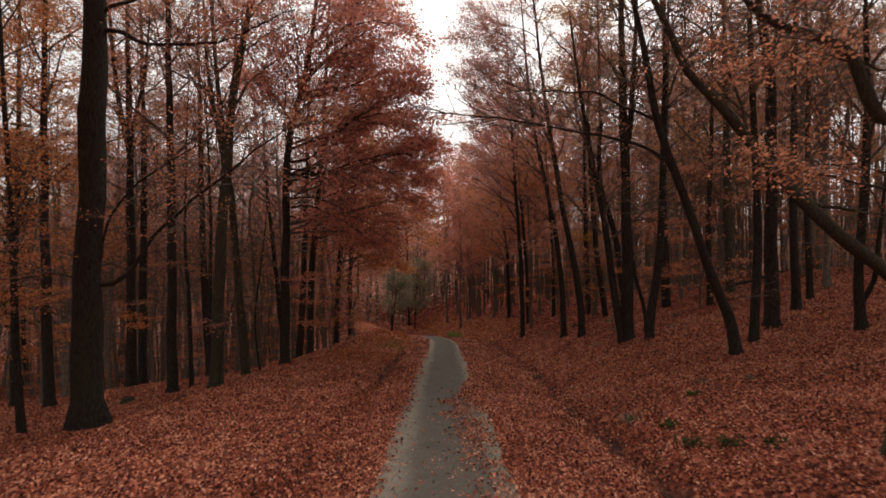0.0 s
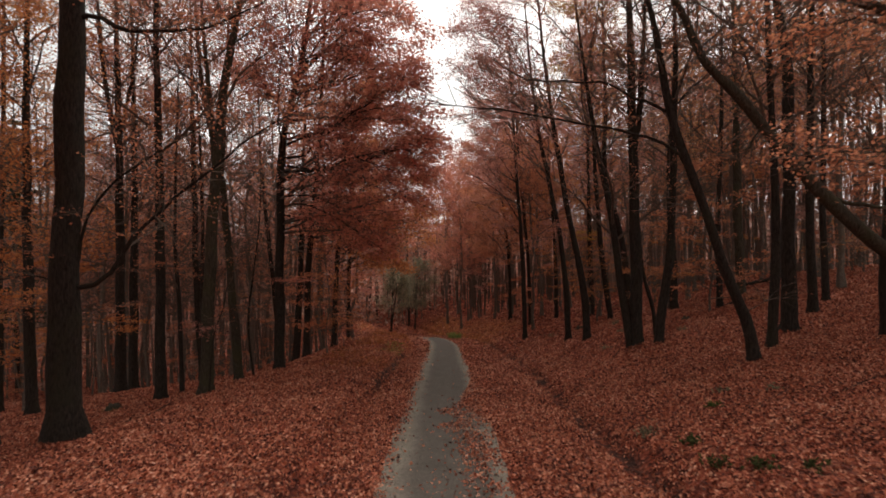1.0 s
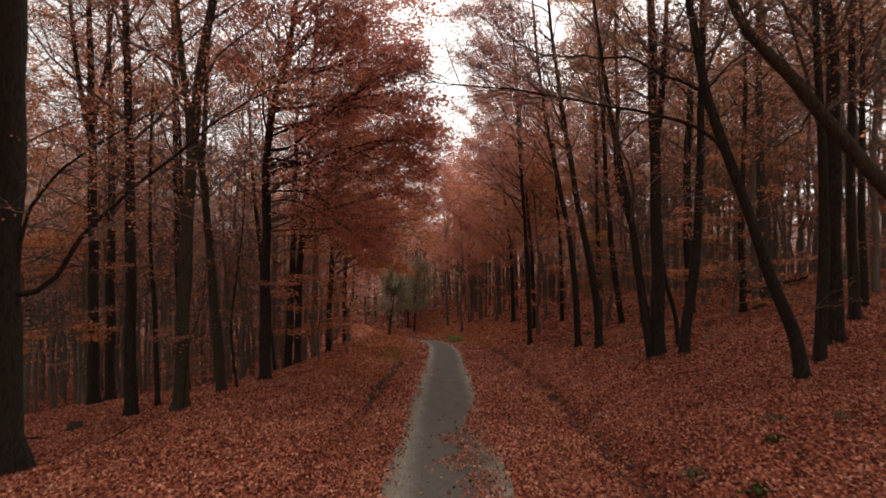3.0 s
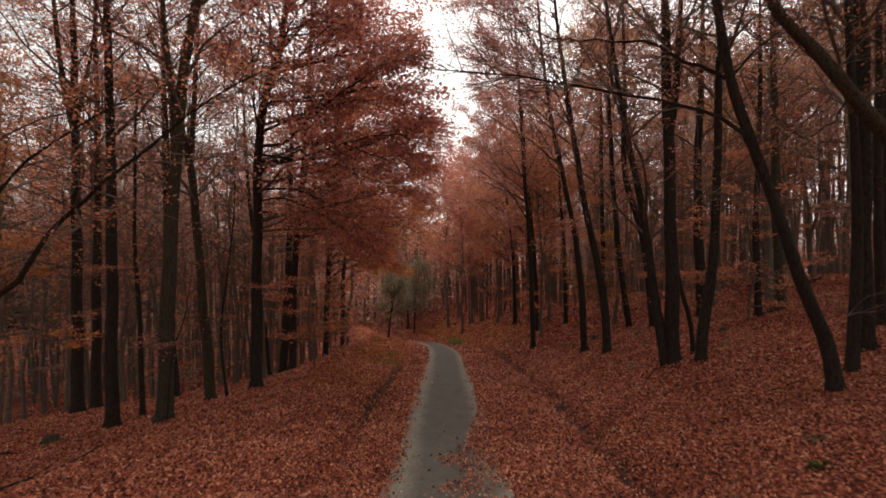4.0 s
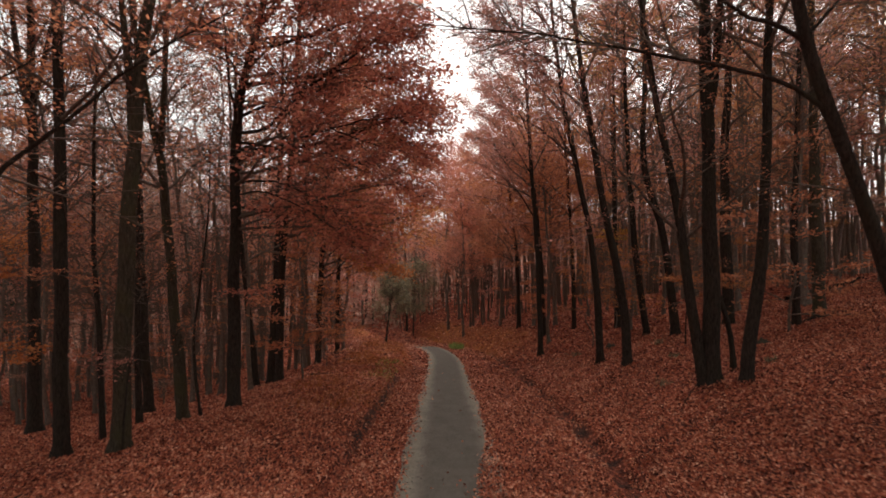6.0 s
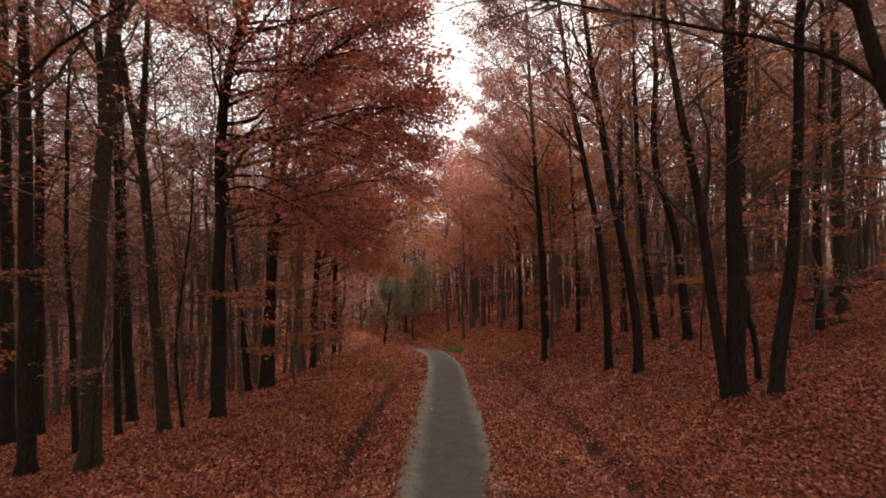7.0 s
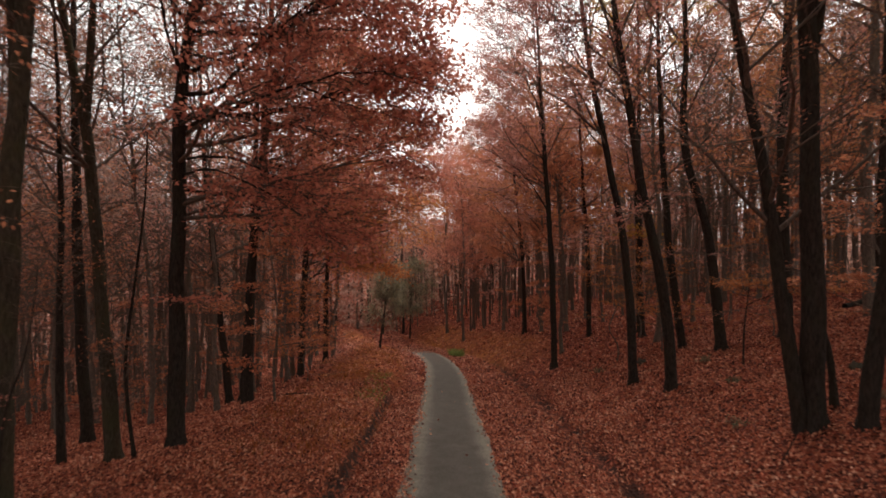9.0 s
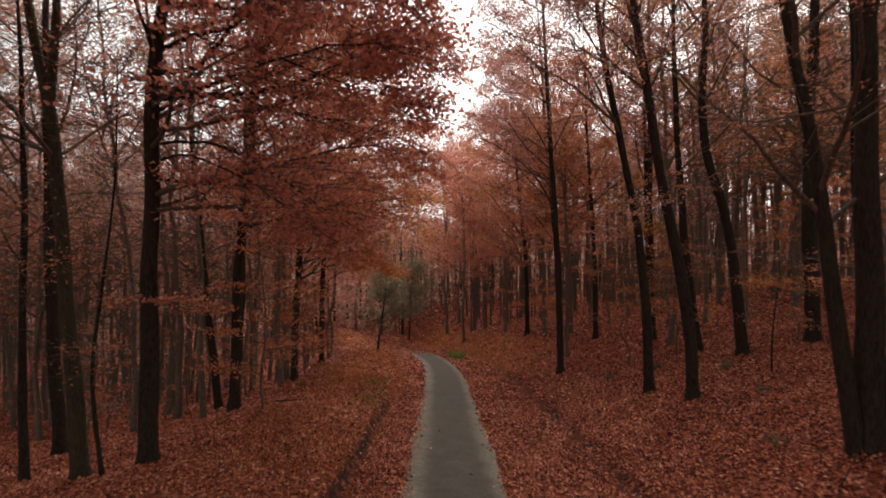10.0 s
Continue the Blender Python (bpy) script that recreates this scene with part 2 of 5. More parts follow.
def height(x, y):
    x, y = np.asarray(x, float), np.asarray(y, float)
    u = x - bend(y)
    rise = np.interp(lay(x, y), U, RISE)
    # the right bank is lower at the start; farther on both sides swell
    bank = np.interp(u, [4.2, 6, 11, 16], [0, 1, 1, 0])
    rise = rise * (1 - bank * np.interp(y, [8, 17, 20, 22.5], [0.3, 0.27, 0.1, 0.0]))
    rise = rise + np.interp(u, [-16, -8, -5, -2.8], [0, 0.75, 1, 0]) * np.interp(y, [28, 40, 60, 90], [0, 0.2, 0.5, 0.9])
    rise = rise - np.interp(u, [-60, -24, -13, -8.5], [0, 1.3, 1.1, 0]) * np.interp(y, [27, 45], [0, 1])
    rise = rise + np.interp(u, [2.5, 7], [0, 1]) * np.interp(y, [40, 58, 85], [0, 0.7, 1.0])
    rise = rise + np.interp(u, [8, 14, 22], [0, 0.25, 0.75]) * np.interp(y, [22, 29, 40, 70], [0, 1, 1.6, 1.0])
    z = fall(y) + rise
    rough = np.clip((np.abs(u) - 1.3) / 2.0, 0, 1)
    z = z + rough * (0.05 * np.sin(1.1 * x + 0.7 * y) * np.sin(0.9 * y - 0.4 * x) + 0.035 * np.sin(2.3 * x - 1.3 * y + 1) * np.cos(1.9 * y + 0.5 * x))
    far = np.clip((y - 120) / 160, 0, 1) * np.clip((60 - x) / 60, 0, 1)
    return z + 14 * far * far * (3 - 2 * far)


def h1(x, y):
    return float(height(x, y))


# ---- mesh making ----


def mesh_of(name, verts, quads, mat, smooth=True, uv=None):
    """A mesh of four-cornered (or, where each row has three, three-cornered) faces."""
    me = bpy.data.meshes.new(name)
    verts, quads = np.asarray(verts, np.float32), np.asarray(quads, np.int32)
    corners = quads.shape[1]
    me.vertices.add(len(verts))
    me.vertices.foreach_set("co", verts.ravel())
    me.loops.add(quads.size)
    me.loops.foreach_set("vertex_index", quads.ravel())
    me.polygons.add(len(quads))
    me.polygons.foreach_set("loop_start", np.arange(0, quads.size, corners, dtype=np.int32))
    me.polygons.foreach_set("use_smooth", np.full(len(quads), smooth))
    if uv is not None:
        layer = me.uv_layers.new(name="lay")
        layer.data.foreach_set("uv", np.asarray(uv, np.float32)[quads.ravel()].ravel())
    me.update(calc_edges=True)
    me.materials.append(mat)
    return me


class Heap:
    """Gathers quads for one mesh."""

    def __init__(self):
        self.v, self.q, self.n = [], [], 0

    def add(self, v, q):
        self.v.append(v.reshape(-1, 3))
        self.q.append(q.reshape(-1, q.shape[-1]) + self.n)
        self.n += len(self.v[-1])

    def mesh(self, name, mat, smooth=True):
        return mesh_of(name, np.concatenate(self.v), np.concatenate(self.q), mat, smooth)


def unit(a):
    return a / np.maximum(np.linalg.norm(a, axis=-1, keepdims=True), 1e-9)


def tubes(heap, P, R, sides):
    """Tapered tubes along many lines of points P (m, n, 3) with radii R (m, n)."""
    m, n = P.shape[:2]
    T = unit(np.gradient(P, axis=1))
    D = unit(P[:, -1] - P[:, 0])
    ref = np.where(np.abs(D[:, 2:3]) > 0.75, np.array([[1.0, 0.1, 0]]), np.array([[0.05, 0, 1.0]]))[:, None, :]
    A = unit(np.cross(T, np.broadcast_to(ref, T.shape)))
    B = np.cross(T, A)
    w = np.arange(sides) * 2 * np.pi / sides
    ring = P[:, :, None] + R[:, :, None, None] * (np.cos(w)[None, None, :, None] * A[:, :, None] + np.sin(w)[None, None, :, None] * B[:, :, None])
    i = np.arange(m)[:, None, None] * n * sides
    j = np.arange(n - 1)[None, :, None] * sides
    k = np.arange(sides)[None, None, :]
    k2 = (k + 1) % sides
    heap.add(ring, np.stack([i + j + k, i + j + k2, i + j + sides + k2, i + j + sides + k], -1))


def bole(heap, rng, line, r, sides):
    """A trunk with root toes at its foot and shallow swellings above."""
    n = len(line)
    w = np.arange(sides) * 2 * np.pi / sides
    z = np.clip(line[:, 2:3], 0, None)
    a, b, c = rng.uniform(0, 6.28, 3)
    fat = 1 + 0.2 * np.exp(-z / 0.3) * np.cos(4 * w + a)[None] + 0.045 * np.sin(2 * w[None] + 0.9 * z + b) + 0.04 * np.sin(3 * w[None] - 2.1 * z + c) + 0.035 * np.sin(4.7 * z + a)
    T = unit(np.gradient(line, axis=0))
    A = unit(np.cross(T, np.array([[0.1, 1.0, 0]])))
    B = np.cross(T, A)
    ring = line[:, None] + (r[:, None] * fat)[..., None] * (np.cos(w)[None, :, None] * A[:, None] + np.sin(w)[None, :, None] * B[:, None])
    j = np.arange(n - 1)[:, None] * sides
    k = np.arange(sides)[None]
    k2 = (k + 1) % sides
    heap.add(ring, np.stack([j + k, j + k2, j + sides + k2, j + sides + k], -1))


def grow(rng, S, D, L, n, lift, wig):
    """Many wandering lines from S towards D, of length L and n points."""
    P, d = [S], unit(D)
    for _ in range(n - 1):
        d = d + rng.normal(0, wig, d.shape)
        d[:, 2] += lift
        d = unit(d)
        P.append(P[-1] + d * (L / (n - 1))[:, None])
    return np.stack(P, 1)


def along(P, which, t):
    """Places and directions at the fractions t of the lines P[which]."""
    f = np.clip(t, 0, 0.999) * (P.shape[1] - 1)
    i = f.astype(int)
    a, b = P[which, i], P[which, i + 1]
    return a + (b - a) * (f - i)[:, None], unit(b - a)


def offshoots(rng, P, L, per, lo, hi, length, spread, flat):
    """Side shoots, left and right in turn, from each line."""
    m = len(P)
    which = np.repeat(np.arange(m), per)
    t = rng.uniform(lo, hi, m * per)
    S, T = along(P, which, t)
    side = unit(np.cross(T, np.array([0, 0, 1.0])) + 1e-6)
    sgn = np.where(np.arange(m * per) % 2 == 0, 1.0, -1.0)[:, None]
    D = T * (1 - spread * 0.5) + side * sgn * spread + rng.normal(0, 1, T.shape) * np.array([0.12, 0.12, flat])
    return S, D, L[which] * length * (1.1 - 0.6 * t) * rng.uniform(0.6, 1.4, m * per) + 0.2, which


def leaves(heap, rng, C, D, size, tilt=0.4, up=None):
    """Folded four-cornered leaves at C, pointing along D."""
    m = len(C)
    N = np.array([0, 0, 1.0]) if up is None else up
    N = unit(N + rng.normal(0, tilt, (m, 3)))
    D = unit(D + rng.normal(0, 0.5, (m, 3)))
    W = unit(np.cross(N, D))
    l = (size * rng.uniform(0.7, 1.25, m))[:, None]
    fold = N * l * rng.uniform(0.02, 0.16, (m, 1))
    v = np.stack([C, C + D * l * 0.5 + W * l * 0.33 + fold, C + D * l, C + D * l * 0.5 - W * l * 0.33 + fold], 1)
    heap.add(v, np.arange(m * 4).reshape(m, 4))


def leaflets(heap, rng, C, D, size, tilt=0.4, up=None):
    """Small three-cornered leaves for crowns, where each is a speck."""
    m = len(C)
    N = np.array([0, 0, 1.0]) if up is None else up
    N = unit(N + rng.normal(0, tilt, (m, 3)))
    D = unit(D + rng.normal(0, 0.5, (m, 3)))
    W = unit(np.cross(N, D))
    l = (size * rng.uniform(0.7, 1.25, m))[:, None]
    v = np.stack([C + W * l * 0.36, C + D * l, C - W * l * 0.3 + D * l * rng.uniform(-0.1, 0.3, (m, 1))], 1)
    heap.add(v, np.arange(m * 3).reshape(m, 3))


def spline(ctrl, n):
    """A smooth line of n points through a few (x, y, z)."""
    c = np.asarray(ctrl, float)
    s = np.concatenate([[0], np.cumsum(np.linalg.norm(np.diff(c, axis=0), axis=1))])
    g = np.gradient(c, s, axis=0) if len(c) > 2 else np.repeat((c[1:] - c[:1]) / s[1], 2, 0)
    q = np.linspace(0, s[-1], n)
    i = np.clip(np.searchsorted(s, q, side="right") - 1, 0, len(c) - 2)
    h = (s[i + 1] - s[i])[:, None]
    t = (q - s[i])[:, None] / h
    return (2 * t**3 - 3 * t**2 + 1) * c[i] + (t**3 - 2 * t**2 + t) * h * g[i] + (-2 * t**3 + 3 * t**2) * c[i + 1] + (t**3 - t**2) * h * g[i + 1]


def part(name, me, parent, label="", kind=""):
    ob = new(name, me)
    ob.parent = parent
    return tagged(ob, label=label, kind=kind)


def thing(name, x, y, z, label, category, group=""):
    e = new(name)
    e.location = (x, y, z)
    return tagged(e, label=label, category=category, group=group)


# ---- trees ----


def twigs_and_leaves(wood, crown, rng, P, L, per2, per3, nleaf, size, band, droop=0.0, fine=True, thin=1.0, flat=1.0, tilt=0.75, shaped=False):
    """Two orders of side shoots on the limbs P, and leaves on the last of them."""
    if not len(P):
        return
    n2, n3 = (3 if fine else 2), 2
    S, D, L2, _ = offshoots(rng, P, L, per2, 0.1, 1.0, 0.46, 0.75, 0.38 * flat)
    P2 = grow(rng, S, D, L2, n2, 0.02 + droop, 0.14)
    tubes(wood, P2, np.linspace(1, 0.3, n2)[None] * (0.006 + 0.0065 * L2)[:, None] * thin, 3)
    S, D, L3, _ = offshoots(rng, P2, L2, per3, 0.2, 1.0, 0.5, 0.7, 0.25 * flat)
    P3 = grow(rng, S, D, L3, n3, 0.02 + droop, 0.16)
    tubes(wood, P3, np.linspace(1, 0.4, n3)[None] * (0.0042 + 0.003 * L3)[:, None] * thin, 3)
    if nleaf <= 0 or crown is None:
        return
    lo, hi, inside, outside = band
    z = P3[:, -1, 2]
    keep = np.where((z > lo) & (z < hi), inside, outside)
    # whole sprays keep or lose their leaves together
    cnt = rng.poisson(nleaf * keep * rng.choice([0.2, 0.8, 1.5], len(z), p=[0.25, 0.4, 0.35]))
    which = np.repeat(np.arange(len(z)), cnt)
    if not len(which):
        return
    C, T = along(P3, which, rng.uniform(0.05, 1.0, len(which)))
    side = unit(np.cross(T, np.array([0, 0, 1.0])) + 1e-6) * rng.choice([-1, 1], len(which))[:, None]
    C = C + rng.normal(0, 1, C.shape) * np.array([0.17, 0.17, 0.11 * flat]) * (size / 0.09)
    (leaves if shaped else leaflets)(crown, rng, C, T * 0.6 + side * 0.8, size, tilt)


def tree(name, x, y, d, ctrl, seed, label, clear=0.4, spread=4.2, limbs=16, per2=7, per3=5, nleaf=7, size=0.085,
         band=(0, 10, 1.0, 0.5), low=1, mat=None, leaf=None, side=(0, 0), arms=(), forks=(), group="beech trees beside the road",
         detail=1.0, rise=0.85, category="tree", at=None, low_size=2.6, thin=1.0, upper=None, low_leaf=0, flat=1.0, tilt=0.75, shaped=False):
    """A tree: ctrl gives (height, dx, dy) of the trunk's line over its foot; arms are limbs given by their own lines, forks are further stems."""
    rng = np.random.default_rng(seed)
    fine = detail >= 1
    z0 = h1(x, y) if at is None else at
    top = thing(name, x, y, z0, label, category, group)
    mat, leaf, upper = mat or BARK, leaf or RUST, upper or BARK_SKYLIT
    c = [(0, 0, -0.35)] + [(dx, dy, z) for z, dx, dy in ctrl if z > 0.2]
    n = int(26 * detail) + 6
    line = spline(c, n)
    tall = line[-1, 2]
    f = np.clip(line[:, 2] / tall, 0, 1)
    wander = 0.03 * d * np.sin(line[:, 2:3] * np.array([[1.7, 1.3, 0]]) + rng.uniform(0, 6, (1, 3))) * np.array([1, 1, 0])
    line = line + wander * (1.3 if fine else 8.0) * np.clip(line[:, 2:3] / 1.5, 0, 1)
    r = 0.5 * d * ((1 - 0.93 * f) ** 0.75 + 0.17 * np.exp(-np.clip(line[:, 2], -0.3, None) / 0.22))
    heap = Heap()
    bole(heap, np.random.default_rng(seed + 7000), line, r, 14 if fine else 8)
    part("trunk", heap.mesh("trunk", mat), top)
    wood, crown = Heap(), Heap()

    def limb(name, P, R, sides, skin=mat):
        hp = Heap()
        tubes(hp, P[None], R[None], sides)
        return part(name, hp.mesh(name, skin), top)

    stems = [(line, r)]
    for fr, pts in forks:
        fl = spline(pts, 18)
        rr = fr * (1 - 0.8 * np.linspace(0, 1, 18))
        limb("stem", fl, rr, 10)
        stems.append((fl, rr))
    for pts, ar in arms:
        al = spline(pts, 16) + rng.normal(0, 0.02, (16, 3))
        bough, sprigs, spray = limb("limb", al, ar * 0.8 * (1 - 0.82 * np.linspace(0, 1, 16) ** 0.9), 8), Heap(), Heap()
        long = np.linalg.norm(np.diff(al, axis=0), axis=1).sum()
        twigs_and_leaves(sprigs, spray, rng, al[None, 2:], np.array([long * 0.62]), int(10 + 2.5 * long), per3, nleaf, size, band, flat=flat, tilt=tilt, shaped=shaped)
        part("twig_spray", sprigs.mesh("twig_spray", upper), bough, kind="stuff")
        if spray.n:
            part("leaf_spray", spray.mesh("leaf_spray", leaf, False), bough, kind="stuff")
    for k, (sl, sr) in enumerate(stems):
        num = limbs if k == 0 else max(5, limbs // 2)
        lo = clear if k == 0 else 0.3
        t = np.sort(rng.uniform(lo, 0.98, num))
        S, T = along(sl[None], np.zeros(num, int), t)
        az = np.arange(num) * 2.4 + rng.uniform(-0.5, 0.5, num) + seed
        D = np.stack([np.cos(az) + side[0], np.sin(az) + side[1], rise + 0.9 * (t - lo) + rng.normal(0, 0.2, num)], 1)
        L = spread * rng.uniform(0.6, 1.2, num) * (1.15 - 0.55 * (t - lo) / (1 - lo))
        P = grow(rng, S, D, L, 8 if fine else 6, 0.01, 0.11)
        rs = np.interp(t, np.linspace(0, 1, len(sr)), sr)
        R = np.minimum(0.01 + 0.0095 * L, rs * 0.6)[:, None] * np.linspace(1, 0.2, P.shape[1])[None]
        if fine:
            for a, b in zip(P, R):
                limb("limb", a, b, 6, BARK_SKYLIT_LIMB)
        else:
            tubes(wood, P, R, 4)
        twigs_and_leaves(wood, crown, rng, P, L, per2, per3, nleaf, size, band, fine=fine, thin=thin, flat=flat, tilt=tilt, shaped=shaped)
    if low:
        t = rng.uniform(1.6, 8.0, low) / tall
        S, T = along(line[None], np.zeros(low, int), t)
        az = rng.uniform(0, 6.28, low)
        L = rng.uniform(0.35, 1.0, low) * low_size
        P = grow(rng, S, np.stack([np.cos(az), np.sin(az), np.full(low, 0.2)], 1), L, 5, -0.02, 0.1)
        tubes(wood, P, (0.006 + 0.006 * L)[:, None] * np.linspace(1, 0.3, 5)[None], 4)
        twigs_and_leaves(wood, crown, rng, P, L, 6, 4 if fine else 3, low_leaf or max(nleaf, 5), size * 0.85, (0, 14, 1, 1), -0.02, fine, thin, 0.25, shaped=shaped)
    if wood.n:
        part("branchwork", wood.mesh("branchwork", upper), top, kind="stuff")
    if crown.n:
        part("crown", crown.mesh("crown", leaf, False), top, kind="stuff")
    return top


def beech(x, y, d, line, seed, label, arms=(), forks=(), **more):
    """A tree whose trunk, limbs and stems are given by world (x, z) or (x, z, y)."""
    z0 = h1(x, y)

    def local(p):
        return (p[0] - x, (p[2] if len(p) > 2 else y) - y, p[1] - z0)

    ctrl = [(q[2], q[0], q[1]) for q in map(local, line)]
    return tree("beech_tree", x, y, d, ctrl, seed, label, arms=[([local(p) for p in a], r) for a, r in arms],
                forks=[(r, [local(p) for p in f]) for f, r in forks], **more)


# ---- ground and road ----
GROUND, ROAD = ground_material(), road_material()


def steps(*runs):
    return np.unique(np.round(np.concatenate([np.arange(a, b, s) for a, b, s in runs]), 3))


gx = steps((-1500, -200, 100), (-200, -60, 12), (-60, -18, 1.5), (-18, -6, 0.5), (-6, 7, 0.14), (7, 18, 0.5), (18, 60, 1.5), (60, 200, 12), (200, 1501, 100))
gy = steps((-300, -40, 20), (-40, -6, 3), (-6, 48, 0.35), (48, 110, 1.2), (110, 240, 6), (240, 1500, 90), (1500, 2000, 200))
GX, GY = np.meshgrid(gx, gy)
# far rows keep to the road's bend, so that the ditch and the verge follow it
WX = GX + bend(GY) * np.clip((200 - np.abs(GX)) / 140, 0, 1)
GZ = height(WX, GY)
nx, ny = len(gx), len(gy)
idx = np.arange(nx * ny).reshape(ny, nx)
quads = np.stack([idx[:-1, :-1], idx[:-1, 1:], idx[1:, 1:], idx[1:, :-1]], -1).reshape(-1, 4)
ground = new("ground", mesh_of("ground", np.stack([WX, GY, GZ], -1).reshape(-1, 3), quads, GROUND, True, np.stack([lay(WX, GY), GY], -1).reshape(-1, 2)))
tagged(ground, "sloping forest floor covered with fallen rust-red beech leaves", "ground", kind="structure")

ry = np.arange(-8, 76, 0.2)
ru = np.linspace(-1, 1, 15)
left = -1.28 + 0.035 * np.sin(ry * 0.8) + 0.012 * np.sin(ry * 2.1 + 1)
right = 1.06 + 0.035 * np.sin(ry * 0.9 + 2) + 0.012 * np.sin(ry * 2.4)
RU = left[:, None] + (right - left)[:, None] * (ru[None] + 1) / 2
RYY = np.repeat(ry[:, None], len(ru), 1)
RX = RU + bend(RYY)
crown_of_road = 0.03 * (1 - ru[None] ** 2) - 0.035 * (np.abs(ru[None]) > 0.99)
RZ = height(RX, RYY) + 0.012 + crown_of_road + 0.006 * np.sin(7 * RX + 3 * RYY)
ri = np.arange(RX.size).reshape(RX.shape)
rq = np.stack([ri[:-1, :-1], ri[:-1, 1:], ri[1:, 1:], ri[1:, :-1]], -1).reshape(-1, 4)
road = new("road", mesh_of("road", np.stack([RX, RYY, RZ], -1).reshape(-1, 3), rq, ROAD, True, np.stack([RU, RYY], -1).reshape(-1, 2)))
tagged(road, "narrow forest road of grey asphalt with tan gravel edges", "road", kind="structure")

# ---- fallen leaves ----


def road_cover(u, y):
    """How thickly leaves lie on the road itself."""
    wav = 0.5 + 0.5 * np.sin(1.3 * y + 2 * np.sin(0.7 * y)) * np.sin(3 * u + 0.8 * y)
    wob = 0.04 * np.sin(0.9 * y) + 0.02 * np.sin(2.3 * y + 1)
    edge = np.maximum(np.clip((-u + wob - 0.86) / 0.46, 0, 1), np.clip((u + wob - 0.74) / 0.44, 0, 1)) ** 1.7
    strip = np.exp(-((u - 0.62 - 0.06 * np.sin(y)) / 0.36) ** 2) * np.clip((14.8 - y) / 2, 0, 1) * (0.16 + 0.5 * wav)
    tongue = np.clip((u + 0.16 - 0.25 * np.sin(3.1 * y)) / 0.25, 0, 1) * np.exp(-((y - 15.0) / 1.5) ** 2) * (0.35 + 0.5 * wav)
    taper = np.clip((u - np.interp(y, [0, 14, 17, 21, 25], [1.0, 0.9, 0.3, 0.75, 1.02])) / 0.12, 0, 1) * (y > 13)
    return np.clip(np.maximum.reduce([edge, strip, tongue, taper, np.clip((y - 62) / 6, 0, 1)]) + 0.002 + 0.035 * np.clip((15 - y) / 6, 0, 1), 0, 1)


def litter(count, y0, y1, size, seed, shaped):
    rng = np.random.default_rng(seed)
    y = np.sqrt(rng.uniform(y0**2, y1**2, count))
    x = rng.uniform(-1, 1, count) * (0.82 * y + 0.5)
    u = lay(x, y)
    dens = np.where((u > -1.34) & (u < 1.12), road_cover(u, y), 1.0)
    dens = np.where((u > 3.12 + 0.1 * np.sin(1.7 * y)) & (u < 3.6 + 0.14 * np.sin(2.3 * y)), np.clip(0.24 + 0.34 * np.sin(1.9 * y + 1.3 * np.sin(0.8 * y)) + 0.2 * np.sin(4.7 * y + 9 * u), 0.03, 0.7), dens)
    wav = 0.05 * np.sin(1.6 * y) + 0.035 * np.sin(5.3 * y + 1)
    rut = np.exp(-((u + 2.54 + wav) / 0.19) ** 2) * np.clip((y - 19) / 4, 0, 1) * (y < 36) * (0.8 + 0.17 * np.sin(2.1 * y + 1.5 * np.sin(0.9 * y)))
    dens = dens * (1 - rut)
    dens = dens * np.where((u > 3.6) & (u < 6) & (y < 14), 0.75, 1.0)
    k = rng.uniform(0, 1, count) < dens
    x, y, u = x[k], y[k], u[k]
    e = 0.05
    z = height(x, y)
    nrm = np.stack([-(height(x + e, y) - z) / e, -(height(x, y + e) - z) / e, np.ones(len(x))], 1)
    lift = rng.uniform(0.002, 0.05, len(x)) * np.where(np.abs(u) < 1.15, 0.3, 1) + np.where((u > -1.28) & (u < 1.08), 0.045, 0)
    az = rng.uniform(0, 6.283, len(x))
    hp = Heap()
    make = leaves if shaped else leaflets
    make(hp, rng, np.stack([x, y, z + lift], 1), np.stack([np.cos(az), np.sin(az), np.zeros(len(x))], 1), size, 0.62, unit(nrm))
    ob = new("fallen_leaves", hp.mesh("fallen_leaves", LITTER, False))
    tagged(ob, "thick litter of curled rust-red beech leaves on the ground", "leaf litter", kind="stuff")


litter(230000, 6.0, 19.0, 0.066, 11, True)
litter(150000, 19.0, 28.0, 0.078, 12, True)
litter(150000, 28.0, 38.0, 0.095, 15, False)
litter(130000, 38.0, 78.0, 0.16, 13, False)
litter(45000, 78.0, 118.0, 0.3, 14, False)

# ---- dry grass on the verge ----


